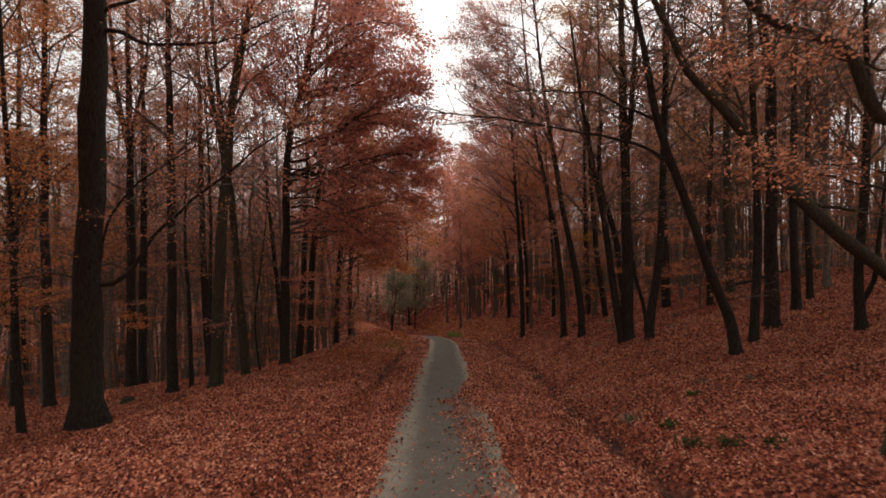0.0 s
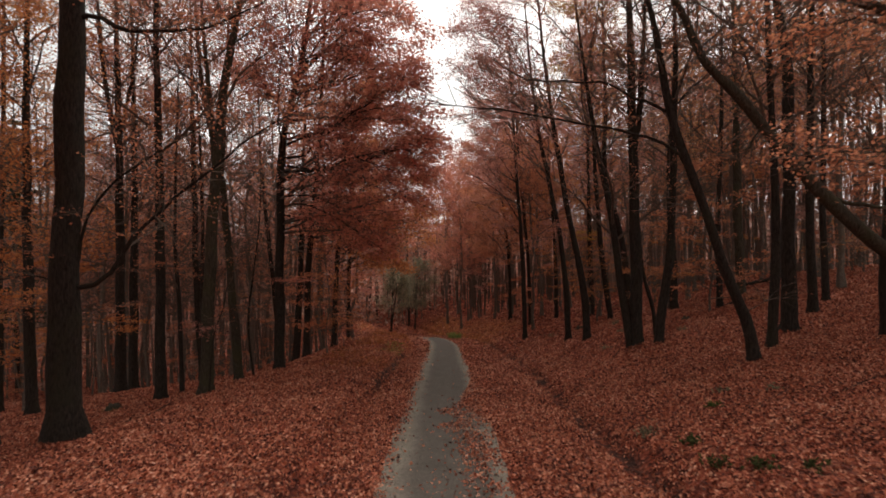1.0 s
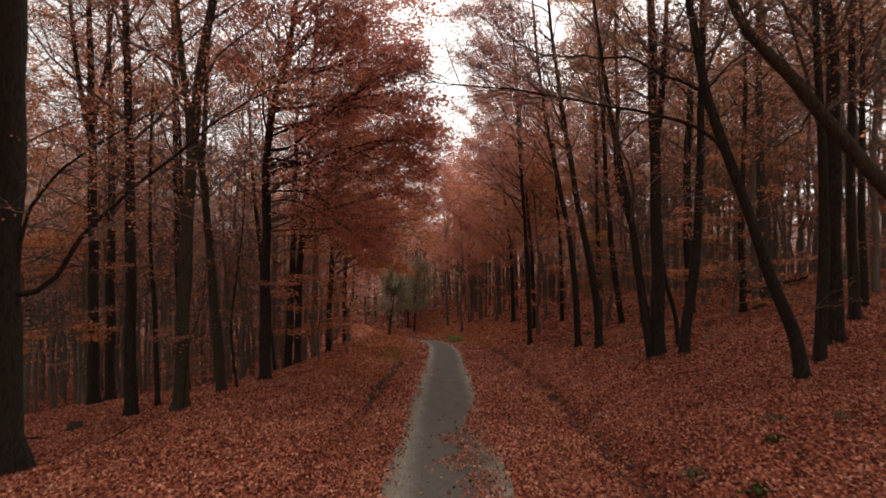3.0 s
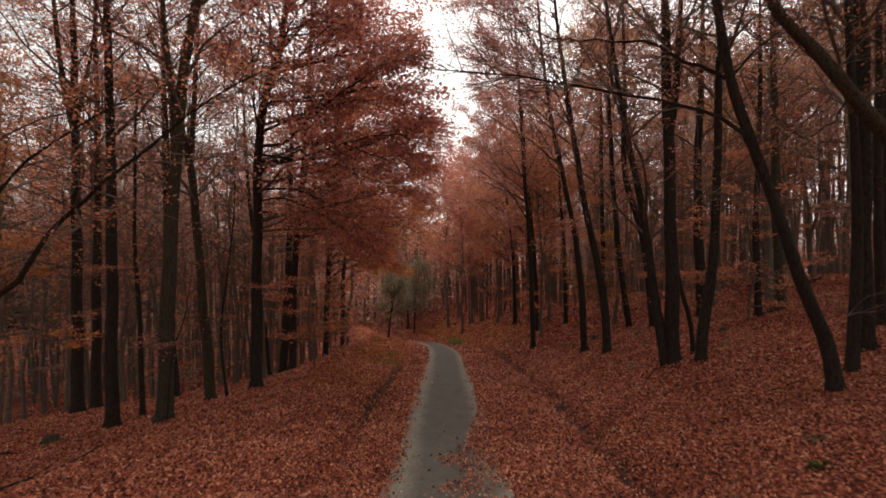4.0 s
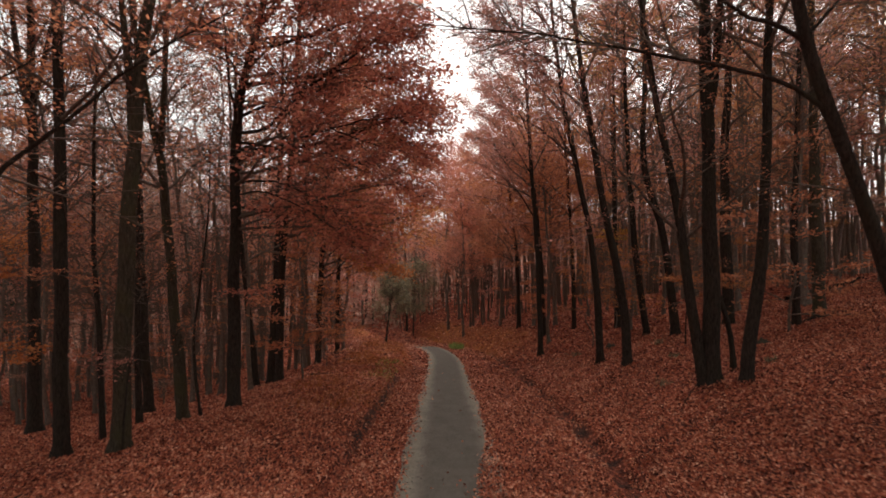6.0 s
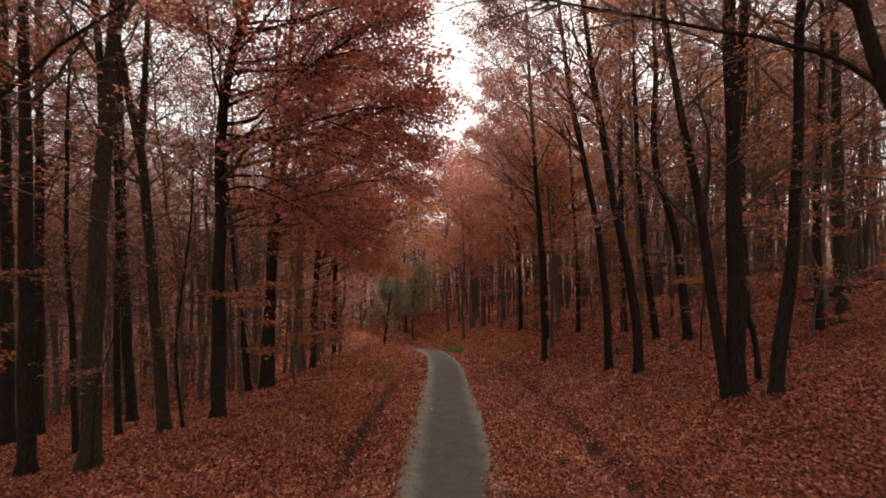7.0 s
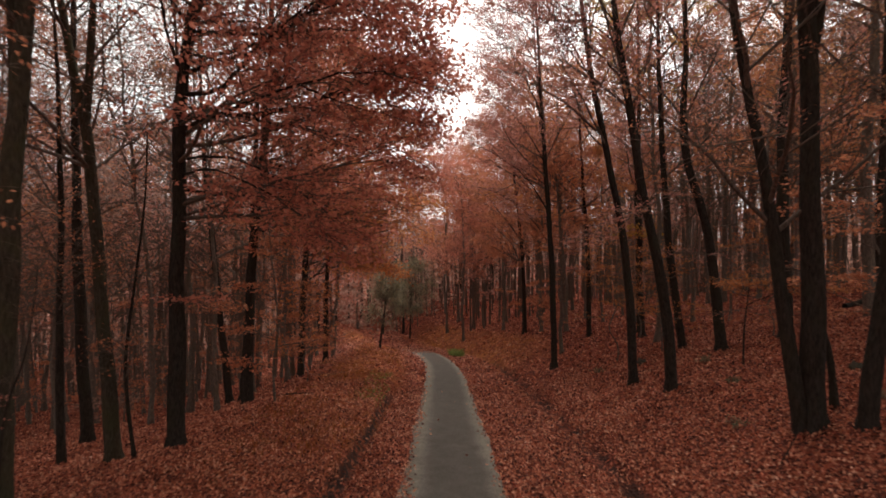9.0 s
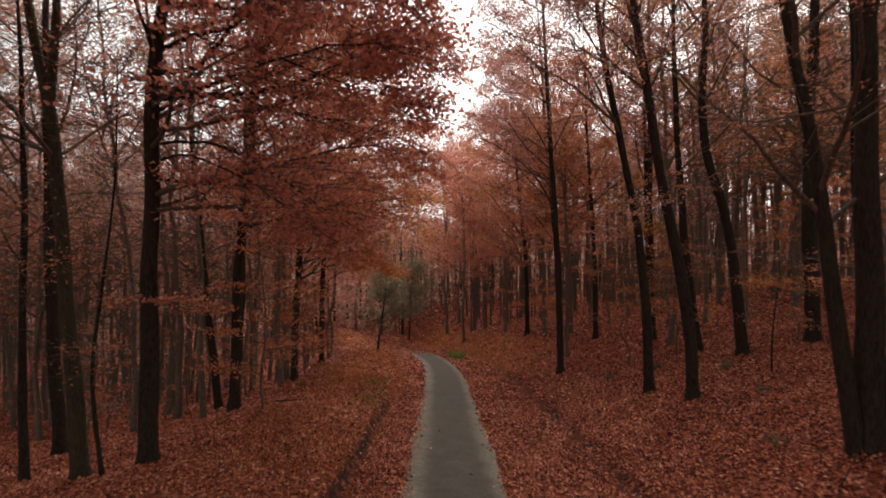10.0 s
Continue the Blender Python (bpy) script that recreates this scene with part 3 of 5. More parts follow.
def blades(count, u0, u1, y0, y1, tall, mat, seed, label, name="verge_grass"):
    rng = np.random.default_rng(seed)
    y = rng.uniform(y0, y1, count)
    u = rng.uniform(u0, u1, count)
    keep = np.sin(1.3 * u + 0.5 * y) + np.sin(0.9 * y - u) + rng.normal(0, 0.5, count) > 0.1
    x, y = u[keep] + bend(y[keep]), y[keep]
    m = len(x)
    C = np.stack([x, y, height(x, y) - 0.02], 1)
    lean = rng.normal(0, 0.35, (m, 3)) * np.array([1, 1, 0])
    Lb = (tall * rng.uniform(0.5, 1.3, m))[:, None]
    az = rng.uniform(0, 6.28, m)
    W = np.stack([np.cos(az), np.sin(az), np.zeros(m)], 1) * 0.012
    mid = C + (lean * 0.35 + np.array([0, 0, 0.55])) * Lb
    tip = C + (lean * 1.0 + np.array([0, 0, 0.9])) * Lb
    hp = Heap()
    v = np.stack([C - W, C + W, mid + W * 0.7, mid - W * 0.7, tip + W * 0.15, tip - W * 0.15], 1)
    b = np.arange(m)[:, None] * 6
    hp.add(v, np.concatenate([b + np.array([[0, 1, 2, 3]]), b + np.array([[3, 2, 4, 5]])], 0))
    tagged(new(name, hp.mesh(name, mat, False)), label, "grass", kind="stuff")


blades(5500, -6.5, -2.7, 24, 66, 0.24, GRASS, 21, "thin dry tan grass on the leafy verge")
blades(1100, -3.9, -2.6, 30, 41, 0.16, FRESH, 22, "short yellow-green grass along the verge's edge")
blades(520, 1.6, 2.75, 59.0, 60.9, 0.65, FRESH, 23, "tuft of bright green grass at the bend")

# ---- the trees by the road, each in its place ----
beech(-9.75, 15.5, 0.78, [(-9.78, 1.2), (-9.67, 3.7), (-9.58, 5.9), (-9.5, 7.8), (-9.47, 9.4), (-9.42, 11), (-9.3, 15), (-9.2, 33)], 1,
      "stout dark beech trunk with long curved limbs near the road",
      arms=[([(-9.5, 2.68), (-8.97, 2.77), (-8.41, 3.22), (-8.08, 3.85), (-7.26, 4.6), (-5.95, 5.7), (-4.6, 6.7), (-3.3, 7.4)], 0.085),
            ([(-9.48, 2.75), (-9.35, 3.56), (-9.1, 4.5), (-8.55, 5.29), (-7.44, 6.06), (-6.0, 6.9)], 0.065),
            ([(-9.4, 9.62), (-8.9, 9.67), (-8.19, 9.33), (-7.09, 9.29), (-5.98, 9.38), (-5.04, 9.74), (-4.0, 10.2)], 0.085),
            ([(-9.5, 10.0), (-9.12, 10.25), (-8.34, 10.5), (-7.7, 10.8), (-6.2, 11.1), (-4.8, 11.0)], 0.07),
            ([(-9.7, 2.9), (-10.6, 3.0, 15.4), (-11.8, 2.9, 15.2), (-13.0, 3.0, 15)], 0.03)],
      shaped=True, clear=0.34, limbs=22, nleaf=10, spread=3.5, low=3, size=0.08, band=(0, 30, 1, 1))
beech(-11.7, 15.7, 0.22, [(-11.85, 1.0), (-11.95, 4.5), (-12.2, 10), (-12.3, 14)], 2, "thin leaning young beech with orange leaves beside a stout one", clear=0.3, nleaf=16, limbs=18, spread=3.0, leaf=ORANGE, band=(0, 30, 1, 1), low=3)
beech(-10.86, 22.6, 0.42, [(-10.82, 2.5), (-10.8, 6), (-10.84, 9.3), (-10.88, 13.6), (-10.9, 19)], 3, "straight slender dark beech with thin rust-red sprays", nleaf=17, limbs=20, band=(0, 30, 1, 1))
beech(-8.87, 22.0, 0.5, [(-8.7, 2.5), (-8.5, 5.4), (-8.27, 8), (-7.85, 11), (-7.3, 13.4), (-6.7, 19)], 4,
      "gently leaning beech with greenish algae on its bark", mat=BARK_GREEN, nleaf=13, clear=0.42, leaf=MAUVE, band=(0, 30, 1, 1),
      forks=[([(-8.45, 6.2), (-8.5, 8), (-8.75, 11), (-9.1, 17)], 0.11)])
beech(-8.6, 21.6, 0.06, [(-8.5, -0.4), (-8.35, 0.7), (-8.05, 1.5), (-7.85, 2.5), (-7.75, 3.4)], 21, "crooked leafless beech sapling beside a greenish trunk", clear=0.45, nleaf=0, limbs=7, spread=0.9, low=0, per2=4, per3=2)
beech(-9.35, 26.8, 0.42, [(-9.6, 1.0), (-9.82, 4), (-10.07, 6.8), (-10.5, 9), (-10.8, 10.6), (-11.3, 17)], 5, "forked slender beech leaning away from the road",
      forks=[([(-10.08, 7.2), (-9.97, 8.6), (-9.86, 10.5), (-9.5, 17)], 0.12)], nleaf=4.5, mat=BARK_GREEN, leaf=MAUVE, band=(0, 30, 1, 1))
beech(-8.5, 26.3, 0.11, [(-8.75, 0.6), (-8.5, 2.6), (-8.2, 5), (-8.1, 8)], 6, "crooked thin sapling under the taller beeches", clear=0.2, nleaf=2, limbs=9, spread=1.4, low=2)
beech(-7.35, 26.15, 0.46, [(-7.28, 2.5), (-7.2, 5.9), (-7.15, 7.8), (-7.0, 8.9), (-6.75, 10), (-6.4, 11.2), (-6.05, 12.8), (-5.4, 19)], 7,
      "large beech with a dense crimson crown reaching over the road", leaf=CRIMSON,
      arms=[([(-7.1, 7.1), (-5.97, 7.15), (-4.7, 7.25), (-3, 7.7), (-1.6, 8.2), (-0.4, 8.5)], 0.085),
            ([(-7.1, 7.7), (-6.1, 7.85), (-5.36, 8.4, 25.8), (-4, 9.3, 25.2), (-2.2, 10.3, 24.8)], 0.085),
            ([(-6.95, 8.3), (-6.5, 8.5), (-5.6, 8.7), (-4, 9.7), (-1.5, 11.5, 26.5)], 0.08),
            ([(-7.0, 6.0), (-6, 6.05), (-4.5, 5.4), (-3.2, 4.5), (-2.2, 3.9)], 0.05),
            ([(-7.1, 6.8), (-5.5, 6.9, 24.8), (-3.5, 7.4, 24.2), (-1.8, 7.7, 24.2), (-0.7, 7.5, 24.4)], 0.07),
            ([(-6.6, 10.5), (-5, 11, 26.5), (-3, 11.9, 27), (-1.9, 12.2, 27.3), (-1.2, 12.2, 27.4)], 0.08),
            ([(-6.4, 11.2), (-4.8, 12.4, 25.4), (-2.8, 13.4, 25), (-2.0, 13.6, 25), (-1.5, 13.6, 25)], 0.08),
            ([(-6.1, 12.8), (-4.6, 14.4, 26), (-3.2, 15.2, 26), (-2.4, 15.6, 26), (-1.9, 15.7, 26)], 0.07),
            ([(-7.1, 5.2), (-6, 5.1, 27), (-4.2, 5.2, 28.5), (-2.6, 5.5, 29.5)], 0.05),
            ([(-6.9, 9.4), (-5.4, 9.8, 27.5), (-3.4, 10.0, 28.6), (-1.6, 9.4, 29.2), (-0.1, 8.6, 29.6)], 0.07),
            ([(-7.1, 7.4), (-5.2, 7.2, 27), (-3.2, 6.9, 27.6), (-1.4, 6.5, 28), (-0.3, 6.1, 28.2)], 0.06),
            ([(-3.4, 7.6), (-2.2, 7.9, 25.6), (-1.3, 8.0, 25.2), (-0.6, 7.8, 25)], 0.03), ([(-2.6, 7.8), (-1.6, 8.4, 26.6), (-1.0, 8.7, 27), (-0.5, 8.6, 27.2)], 0.03),
            ([(-4, 9.4, 25.3), (-2.6, 9.6, 25), (-1.4, 9.6, 24.8), (-0.4, 9.3, 24.7)], 0.035), ([(-3.2, 9.9, 25), (-2.2, 10.6, 25.6), (-1.2, 10.9, 26), (-0.5, 10.8, 26.2)], 0.03),
            ([(-4.2, 11.3, 26.6), (-3, 11.2, 26), (-1.8, 11.0, 25.6), (-0.9, 10.7, 25.4)], 0.035), ([(-3, 11.9, 27), (-2.2, 11.6, 26.4), (-1.4, 11.8, 26), (-0.8, 11.7, 25.8)], 0.03),
            ([(-4.8, 12.4, 25.4), (-3.6, 12.6, 26), (-2.5, 12.8, 26.4), (-1.6, 12.7, 26.6)], 0.035), ([(-3.5, 7.4, 24.2), (-2.4, 7.0, 24.6), (-1.4, 6.8, 25), (-0.6, 6.6, 25.2)], 0.03),
            ([(-7.1, 8), (-6.8, 9, 24.5), (-6.3, 10, 23), (-5.8, 10.8, 21.6)], 0.06), ([(-6.9, 9.5), (-7.4, 10.6, 24.6), (-7.8, 11.6, 23.2), (-8.0, 12.3, 22)], 0.06),
            ([(-6.6, 10.5), (-5.6, 11.4, 24.6), (-4.6, 12, 23.2), (-3.7, 12.4, 22.2)], 0.06), ([(-6.4, 11.4), (-7.0, 12.8, 25.4), (-7.8, 13.9, 24.4), (-8.4, 14.6, 23.6)], 0.06),
            ([(-6.7, 10), (-7.8, 10.8, 26.6), (-8.8, 11.6, 27), (-9.6, 12.2, 27.4)], 0.05), ([(-7.1, 5.6), (-6, 5.6, 25.4), (-4.6, 5.0, 25), (-3.4, 4.2, 25), (-2.6, 3.6, 25)], 0.045),
            ([(-3, 7.7), (-1.9, 7.6, 26.4), (-0.9, 7.2, 26.8), (-0.2, 6.7, 27)], 0.03),
            ([(-3.2, 6.9, 27.6), (-2.2, 6.3, 27.2), (-1.3, 5.8, 27), (-0.5, 5.4, 26.8)], 0.03), ([(-2.6, 9.6, 25), (-1.8, 9.0, 24.4), (-1.1, 8.5, 24), (-0.7, 8.0, 23.8)], 0.03),
            ([(-3.7, 12.4, 22.2), (-2.2, 12.3, 21.6), (-1.2, 11.8, 21.2), (-0.5, 11.2, 21)], 0.03),
            ([(-5, 11, 26.5), (-4.4, 12.2, 27), (-3.4, 13.2, 27.2), (-2.4, 13.8, 27.2)], 0.035), ([(-4.6, 14.4, 26), (-3.8, 14.0, 25.4), (-2.8, 14.2, 25), (-2.0, 14.4, 24.8)], 0.03)],
      clear=0.28, limbs=36, spread=5.0, side=(1.1, 0.0), shaped=True, per2=9, per3=6, nleaf=11, size=0.122, band=(0, 30, 1, 1), low=2, rise=0.25, flat=0.75, tilt=0.9)
beech(-15.35, 27.8, 0.5, [(-15.3, 3), (-15.3, 7), (-15.35, 14), (-15.4, 20)], 8, "tall straight dark beech in the wood, forked high up",
      forks=[([(-15.3, 8.4), (-15.6, 9.8), (-15.9, 11.6), (-16.2, 15), (-16.4, 20)], 0.13), ([(-15.3, 8.8), (-15.0, 10.2), (-14.6, 12), (-14.2, 16)], 0.1)], nleaf=13, band=(0, 30, 1, 1))
beech(-16.3, 30.6, 0.48, [(-16.2, 2), (-16.1, 7), (-16.2, 19)], 20, "dark beech standing in the hollow of the wood", nleaf=8, band=(0, 30, 1, 1))
beech(-15.4, 22.1, 0.42, [(-15.5, 3), (-15.5, 8), (-15.3, 18)], 9, "slender dark beech with a wide orange crown in the wood", nleaf=22, leaf=ORANGE, low=9, low_size=3.6, band=(0, 30, 1, 1), size=0.125, limbs=22)
beech(-20.5, 27.0, 0.36, [(-20.4, 3), (-20.2, 8), (-20, 19)], 18, "beech with a full orange-brown crown in the wood", leaf=AMBER, nleaf=20, size=0.13, band=(4, 40, 1, 0.3), limbs=24)
beech(-13.0, 31.5, 0.45, [(-13.3, 2.3), (-13.38, 7.5), (-13.5, 18)], 10, "straight dark beech in the wood", nleaf=5, band=(0, 30, 1, 1))
beech(-11.14, 25.0, 0.2, [(-11.2, 0.7), (-11.36, 4), (-11.33, 6.5), (-11.1, 12)], 11, "thin young beech between taller trunks", clear=0.3, nleaf=3.5, spread=2.2, band=(0, 30, 1, 1))
beech(-11.3, 27.5, 0.24, [(-11.33, 1), (-11.26, 4.3), (-11.5, 13)], 12, "thin young beech between taller trunks", clear=0.3, nleaf=3.5, spread=2.2, band=(0, 30, 1, 1))
beech(-10.0, 39.0, 0.5, [(-9.6, 1.8), (-9.4, 6.8), (-9, 17)], 14, "dark beech with rust-red lower sprays", nleaf=7, band=(0, 12, 1, 0.4), low=4)
beech(-11.4, 41.0, 0.4, [(-11.9, 0), (-12.3, 4.2), (-12.7, 8.4), (-13, 17)], 15, "leaning beech with rust-red lower sprays", nleaf=7, band=(0, 12, 1, 0.4), low=4)
beech(-7.9, 33.4, 0.4, [(-7.7, 3), (-7.2, 8), (-6.4, 21)], 16, "beech with a dense rust-red crown beside the road", leaf=RUST, clear=0.25,
      arms=[([(-7.5, 5.5), (-6, 6.2), (-4, 6.6, 33), (-2.4, 6.6, 33), (-1.0, 6.2, 33)], 0.06), ([(-7.6, 4.2), (-6, 4.6), (-4.2, 4.6, 33), (-2.8, 4.0, 33)], 0.05),
            ([(-7.2, 7.5), (-5.5, 8.4), (-3.6, 8.9, 34), (-2.0, 8.8, 34)], 0.06),
            ([(-7.4, 6.5), (-5.2, 7.4), (-3, 7.9, 32.5), (-2, 7.8, 32), (-1.2, 7.4, 32)], 0.06),
            ([(-7.5, 5), (-5.5, 5.6), (-3.2, 5.7, 34), (-1.6, 5.2, 34.5)], 0.05),
            ([(-7.0, 9.5), (-5.2, 10.6), (-3.4, 11.2, 34.5), (-1.8, 11.0, 35)], 0.06)],
      limbs=32, spread=5.0, side=(1.2, -0.1), per2=8, per3=5, nleaf=9.5, size=0.15, band=(0, 30, 1, 1), rise=0.25, low=1, flat=0.6, tilt=0.6)
beech(-8.2, 43.0, 0.4, [(-8, 1), (-7.6, 6), (-7.0, 19)], 17, "rust-red beech leaning over the road's verge", clear=0.2,
      arms=[([(-7.8, 3.0), (-6, 4.4), (-3.6, 5.4), (-2.2, 5.6, 41), (-0.9, 5.3, 40.5)], 0.06), ([(-7.9, 1.8), (-6, 2.6), (-4.2, 2.8), (-2.8, 2.4)], 0.05),
            ([(-7.7, 5), (-5.6, 6.6), (-3.4, 7.4), (-1.8, 7.4)], 0.06),
            ([(-7.7, 4), (-5, 5.8, 44), (-3, 6.6, 44), (-1.4, 6.4, 44)], 0.06), ([(-7.5, 7), (-5, 9, 44), (-3.2, 10, 44), (-1.8, 10, 44)], 0.06)],
      limbs=28, spread=5.2, side=(1.1, -0.1), per2=7, per3=5, nleaf=13, size=0.165, band=(0, 30, 1, 1), rise=0.25, low=1, leaf=ORANGE, flat=0.6, tilt=0.6)
beech(-8.8, 53.0, 0.4, [(-8.7, 1), (-8.4, 6), (-8.0, 19)], 19, "orange-red beech leaning over the road before the bend", clear=0.2,
      arms=[([(-8.5, 2.4), (-6.6, 4.0), (-4.6, 4.8), (-2.6, 4.8), (-1.2, 4.3)], 0.06), ([(-8.5, 4), (-6.2, 6.2), (-4, 7.2), (-2.2, 7.3), (-0.9, 6.9)], 0.06),
            ([(-8.4, 6), (-6, 8.6), (-3.8, 9.8), (-1.9, 9.9)], 0.06), ([(-8.6, 1), (-6.8, 2.0), (-5, 2.2), (-3.4, 1.8)], 0.05)],
      limbs=26, spread=5.2, side=(1.1, -0.1), per2=7, per3=5, nleaf=14, size=0.17, band=(0, 30, 1, 1), rise=0.25, low=1, leaf=ORANGE, flat=0.6, tilt=0.6)

beech(6.15, 7.5, 0.46, [(6.15, 3), (6.2, 5.2), (6.25, 10), (6.4, 17)], 30, "mossy-footed beech close by the ditch with a crooked limb", mat=BARK_GREEN,
      arms=[([(6.05, 5.16), (5.71, 5.39), (5.58, 5.65), (5.44, 6.08), (5.06, 6.34), (4.6, 6.46), (3.92, 6.95), (3.0, 7.7)], 0.13),
            ([(6.0, 4.3), (5.6, 4.5, 7.9), (5.2, 4.7, 8.3), (4.9, 4.9, 8.7)], 0.03),
            ([(6.1, 4.5), (5.5, 4.65, 7.6), (4.9, 4.7, 7.7), (4.3, 4.65, 7.8)], 0.02), ([(6.2, 5.8), (5.5, 6.0, 7.5), (4.8, 6.15, 7.4), (4.1, 6.1, 7.5)], 0.025)], shaped=True, nleaf=12, clear=0.5, low=0, spread=2.6, size=0.055)
beech(8.8, 17.0, 0.32, [(8.56, 1.45), (8.25, 2.2), (7.93, 3.0), (7.65, 3.9), (7.35, 4.8), (6.98, 5.8), (6.5, 7.3), (6.2, 8.8), (6.0, 10), (5.6, 12), (5.1, 16)], 31,
      "slender beech leaning towards the road with long arching limbs",
      arms=[([(6.99, 5.7), (6.54, 6.34), (5.97, 6.63), (4.94, 6.93), (3.56, 7.18), (1.85, 7.48), (0.7, 7.6), (-0.5, 7.75)], 0.065),
            ([(6.38, 7.45), (5.64, 7.73), (4.72, 8.2), (3.58, 8.27), (2.43, 8.4), (1.5, 8.9)], 0.06),
            ([(6.45, 7.4), (7.0, 8.0), (7.8, 8.6), (8.6, 9.3)], 0.04)], nleaf=2, clear=0.5, limbs=14, low=2, spread=2.6, rise=0.7, per2=8, per3=6, size=0.05)
beech(14.0, 16.2, 0.44, [(12.8, 2.66), (11.2, 4.0), (10.1, 5.06), (8.95, 6.4), (7.85, 7.75), (7.07, 8.55), (6.6, 9.6), (6.0, 10.9), (5.0, 13)], 32,
      "beech trunk leaning steeply across the slope",
      arms=[([(10.1, 5.1), (10.7, 4.75), (11.4, 4.6, 16), (12.6, 4.4, 15.8), (13.6, 4.5, 15.6)], 0.09),
            ([(8.6, 6.9), (8.2, 6.2), (7.6, 5.9), (7.1, 6.3)], 0.04)], nleaf=4, clear=0.55, limbs=9, low=0, spread=2.4, rise=0.9, size=0.06, per3=6, mat=BARK_GREEN)
beech(9.76, 17.9, 0.29, [(9.9, 2.8), (9.95, 4.6), (9.85, 7.2), (9.8, 9.5), (9.4, 16)], 33, "dark slender beech on the slope", nleaf=5, size=0.075, per3=6, low=0)
beech(11.35, 19.6, 0.48, [(11.35, 4.9), (11.4, 7.5), (11.3, 10), (11, 12), (10.7, 19)], 34, "stout dark beech on the slope", nleaf=5, size=0.075, per3=6, low=0)
beech(12.4, 16.8, 0.3, [(12.3, 2.8), (12.5, 5), (12.6, 14)], 35, "crooked thin beech on the slope", nleaf=5,
      forks=[([(12.4, 1.9), (12.75, 2.5), (12.9, 3.6), (13.4, 8)], 0.08)], size=0.07)
beech(13.7, 22.0, 0.34, [(13.6, 5), (13.7, 10), (13.9, 18)], 36, "dark beech on the slope", nleaf=10, leaf=AMBER, band=(0, 40, 1, 1))
beech(15.6, 24.1, 0.28, [(15.5, 5), (15.6, 10), (15.4, 18)], 37, "dark beech on the slope", nleaf=10, leaf=AMBER, band=(0, 40, 1, 1))
beech(7.3, 22.5, 0.47, [(7.3, 3), (7.28, 5.1), (7.22, 8.7), (7.17, 13.4), (7.1, 20)], 38, "stout dark beech with several stems on the bank",
      forks=[([(7.1, -0.5), (6.98, 0.5), (6.85, 1.33), (6.69, 2.4), (6.55, 3.6), (6.3, 5.3), (6.0, 6.75), (5.75, 8.2), (5.1, 13)], 0.17),
             ([(7.22, 7.0), (7.42, 8), (7.6, 10), (7.9, 16)], 0.13)], band=(0, 40, 1, 0.9),
      nleaf=12, low=2, size=0.065, per3=6, limbs=22, per2=8)
beech(7.87, 21.8, 0.34, [(7.95, 0.9), (8.12, 1.9), (8.38, 4), (8.48, 6.6), (8.55, 8.3), (8.6, 17)], 39, "curved dark beech with a swollen foot beside a stout one",
      nleaf=9, low=0, size=0.075, per3=6, limbs=18, leaf=MAUVE, band=(0, 40, 1, 1))
beech(8.4, 23.4, 0.16, [(8.25, 1.2), (7.95, 2.3), (7.75, 4), (7.7, 7), (7.5, 13)], 54, "thin leaning beech behind a stout one", nleaf=5, low=0, size=0.075, limbs=10, spread=2, leaf=MAUVE)
beech(6.65, 31.3, 0.33, [(6.44, 2.7), (5.85, 6.4), (5.35, 8.8), (4.96, 11.4), (4.4, 18)], 40, "slender beech leaning towards the road", arms=[([(5.2, 9.6), (3.9, 11.8), (2.6, 13.2), (1.5, 13.8)], 0.04), ([(4.9, 12.5), (3.6, 15), (2.4, 16.6), (1.6, 17.2)], 0.04), ([(5.0, 11.2), (3.4, 12.6), (1.9, 13.2), (0.6, 13.3)], 0.035), ([(4.8, 13), (3.2, 14.6), (1.8, 15.2), (0.5, 15.3)], 0.035)], nleaf=15, size=0.085, spread=4, side=(-0.35, 0), leaf=MAUVE, band=(0, 30, 1, 1))
beech(7.1, 29.0, 0.37, [(6.84, 2.1), (6.4, 4.2), (5.88, 7.3), (5.28, 11.4), (4.6, 18)], 41, "slender beech leaning towards the road", arms=[([(5.4, 10.6), (3.9, 12.6), (2.6, 13.8), (1.4, 14.4)], 0.04), ([(5.65, 8.8), (4.3, 10.2), (2.9, 11.1)], 0.035), ([(5.0, 13), (3.4, 14.4), (1.9, 15.0), (0.7, 15.1)], 0.035), ([(5.5, 10.0), (3.8, 11.2), (2.2, 11.8), (0.9, 12.0)], 0.035)], nleaf=15, size=0.085, spread=4, side=(-0.35, 0), leaf=MAUVE, band=(0, 30, 1, 1))
beech(13.36, 28.4, 0.3, [(13.3, 4.4), (13.5, 9), (13.6, 17)], 42, "slender beech on the slope", nleaf=9, leaf=AMBER, band=(0, 40, 1, 1))
beech(15.0, 29.5, 0.5, [(14.85, 4.5), (14.8, 9.2), (14.7, 19)], 43, "green-barked beech on the slope", nleaf=9, mat=BARK_GREEN, leaf=AMBER, band=(0, 40, 1, 1))
beech(10.43, 32.5, 0.4, [(10.16, 2.2), (9.75, 4.8), (9.11, 6.9), (9.1, 10.8), (9, 18)], 44, "bent dark beech with rust-red sprays on the slope", flat=0.4, nleaf=14, leaf=RUST, low=4, low_size=3.4, band=(0, 40, 1, 1))
beech(10.08, 35.1, 0.36, [(9.6, 2.5), (9.2, 8), (9, 17)], 45, "slender beech with rust-red sprays on the slope", nleaf=15, leaf=MAUVE, low=4, low_size=3.6, band=(0, 40, 1, 1))
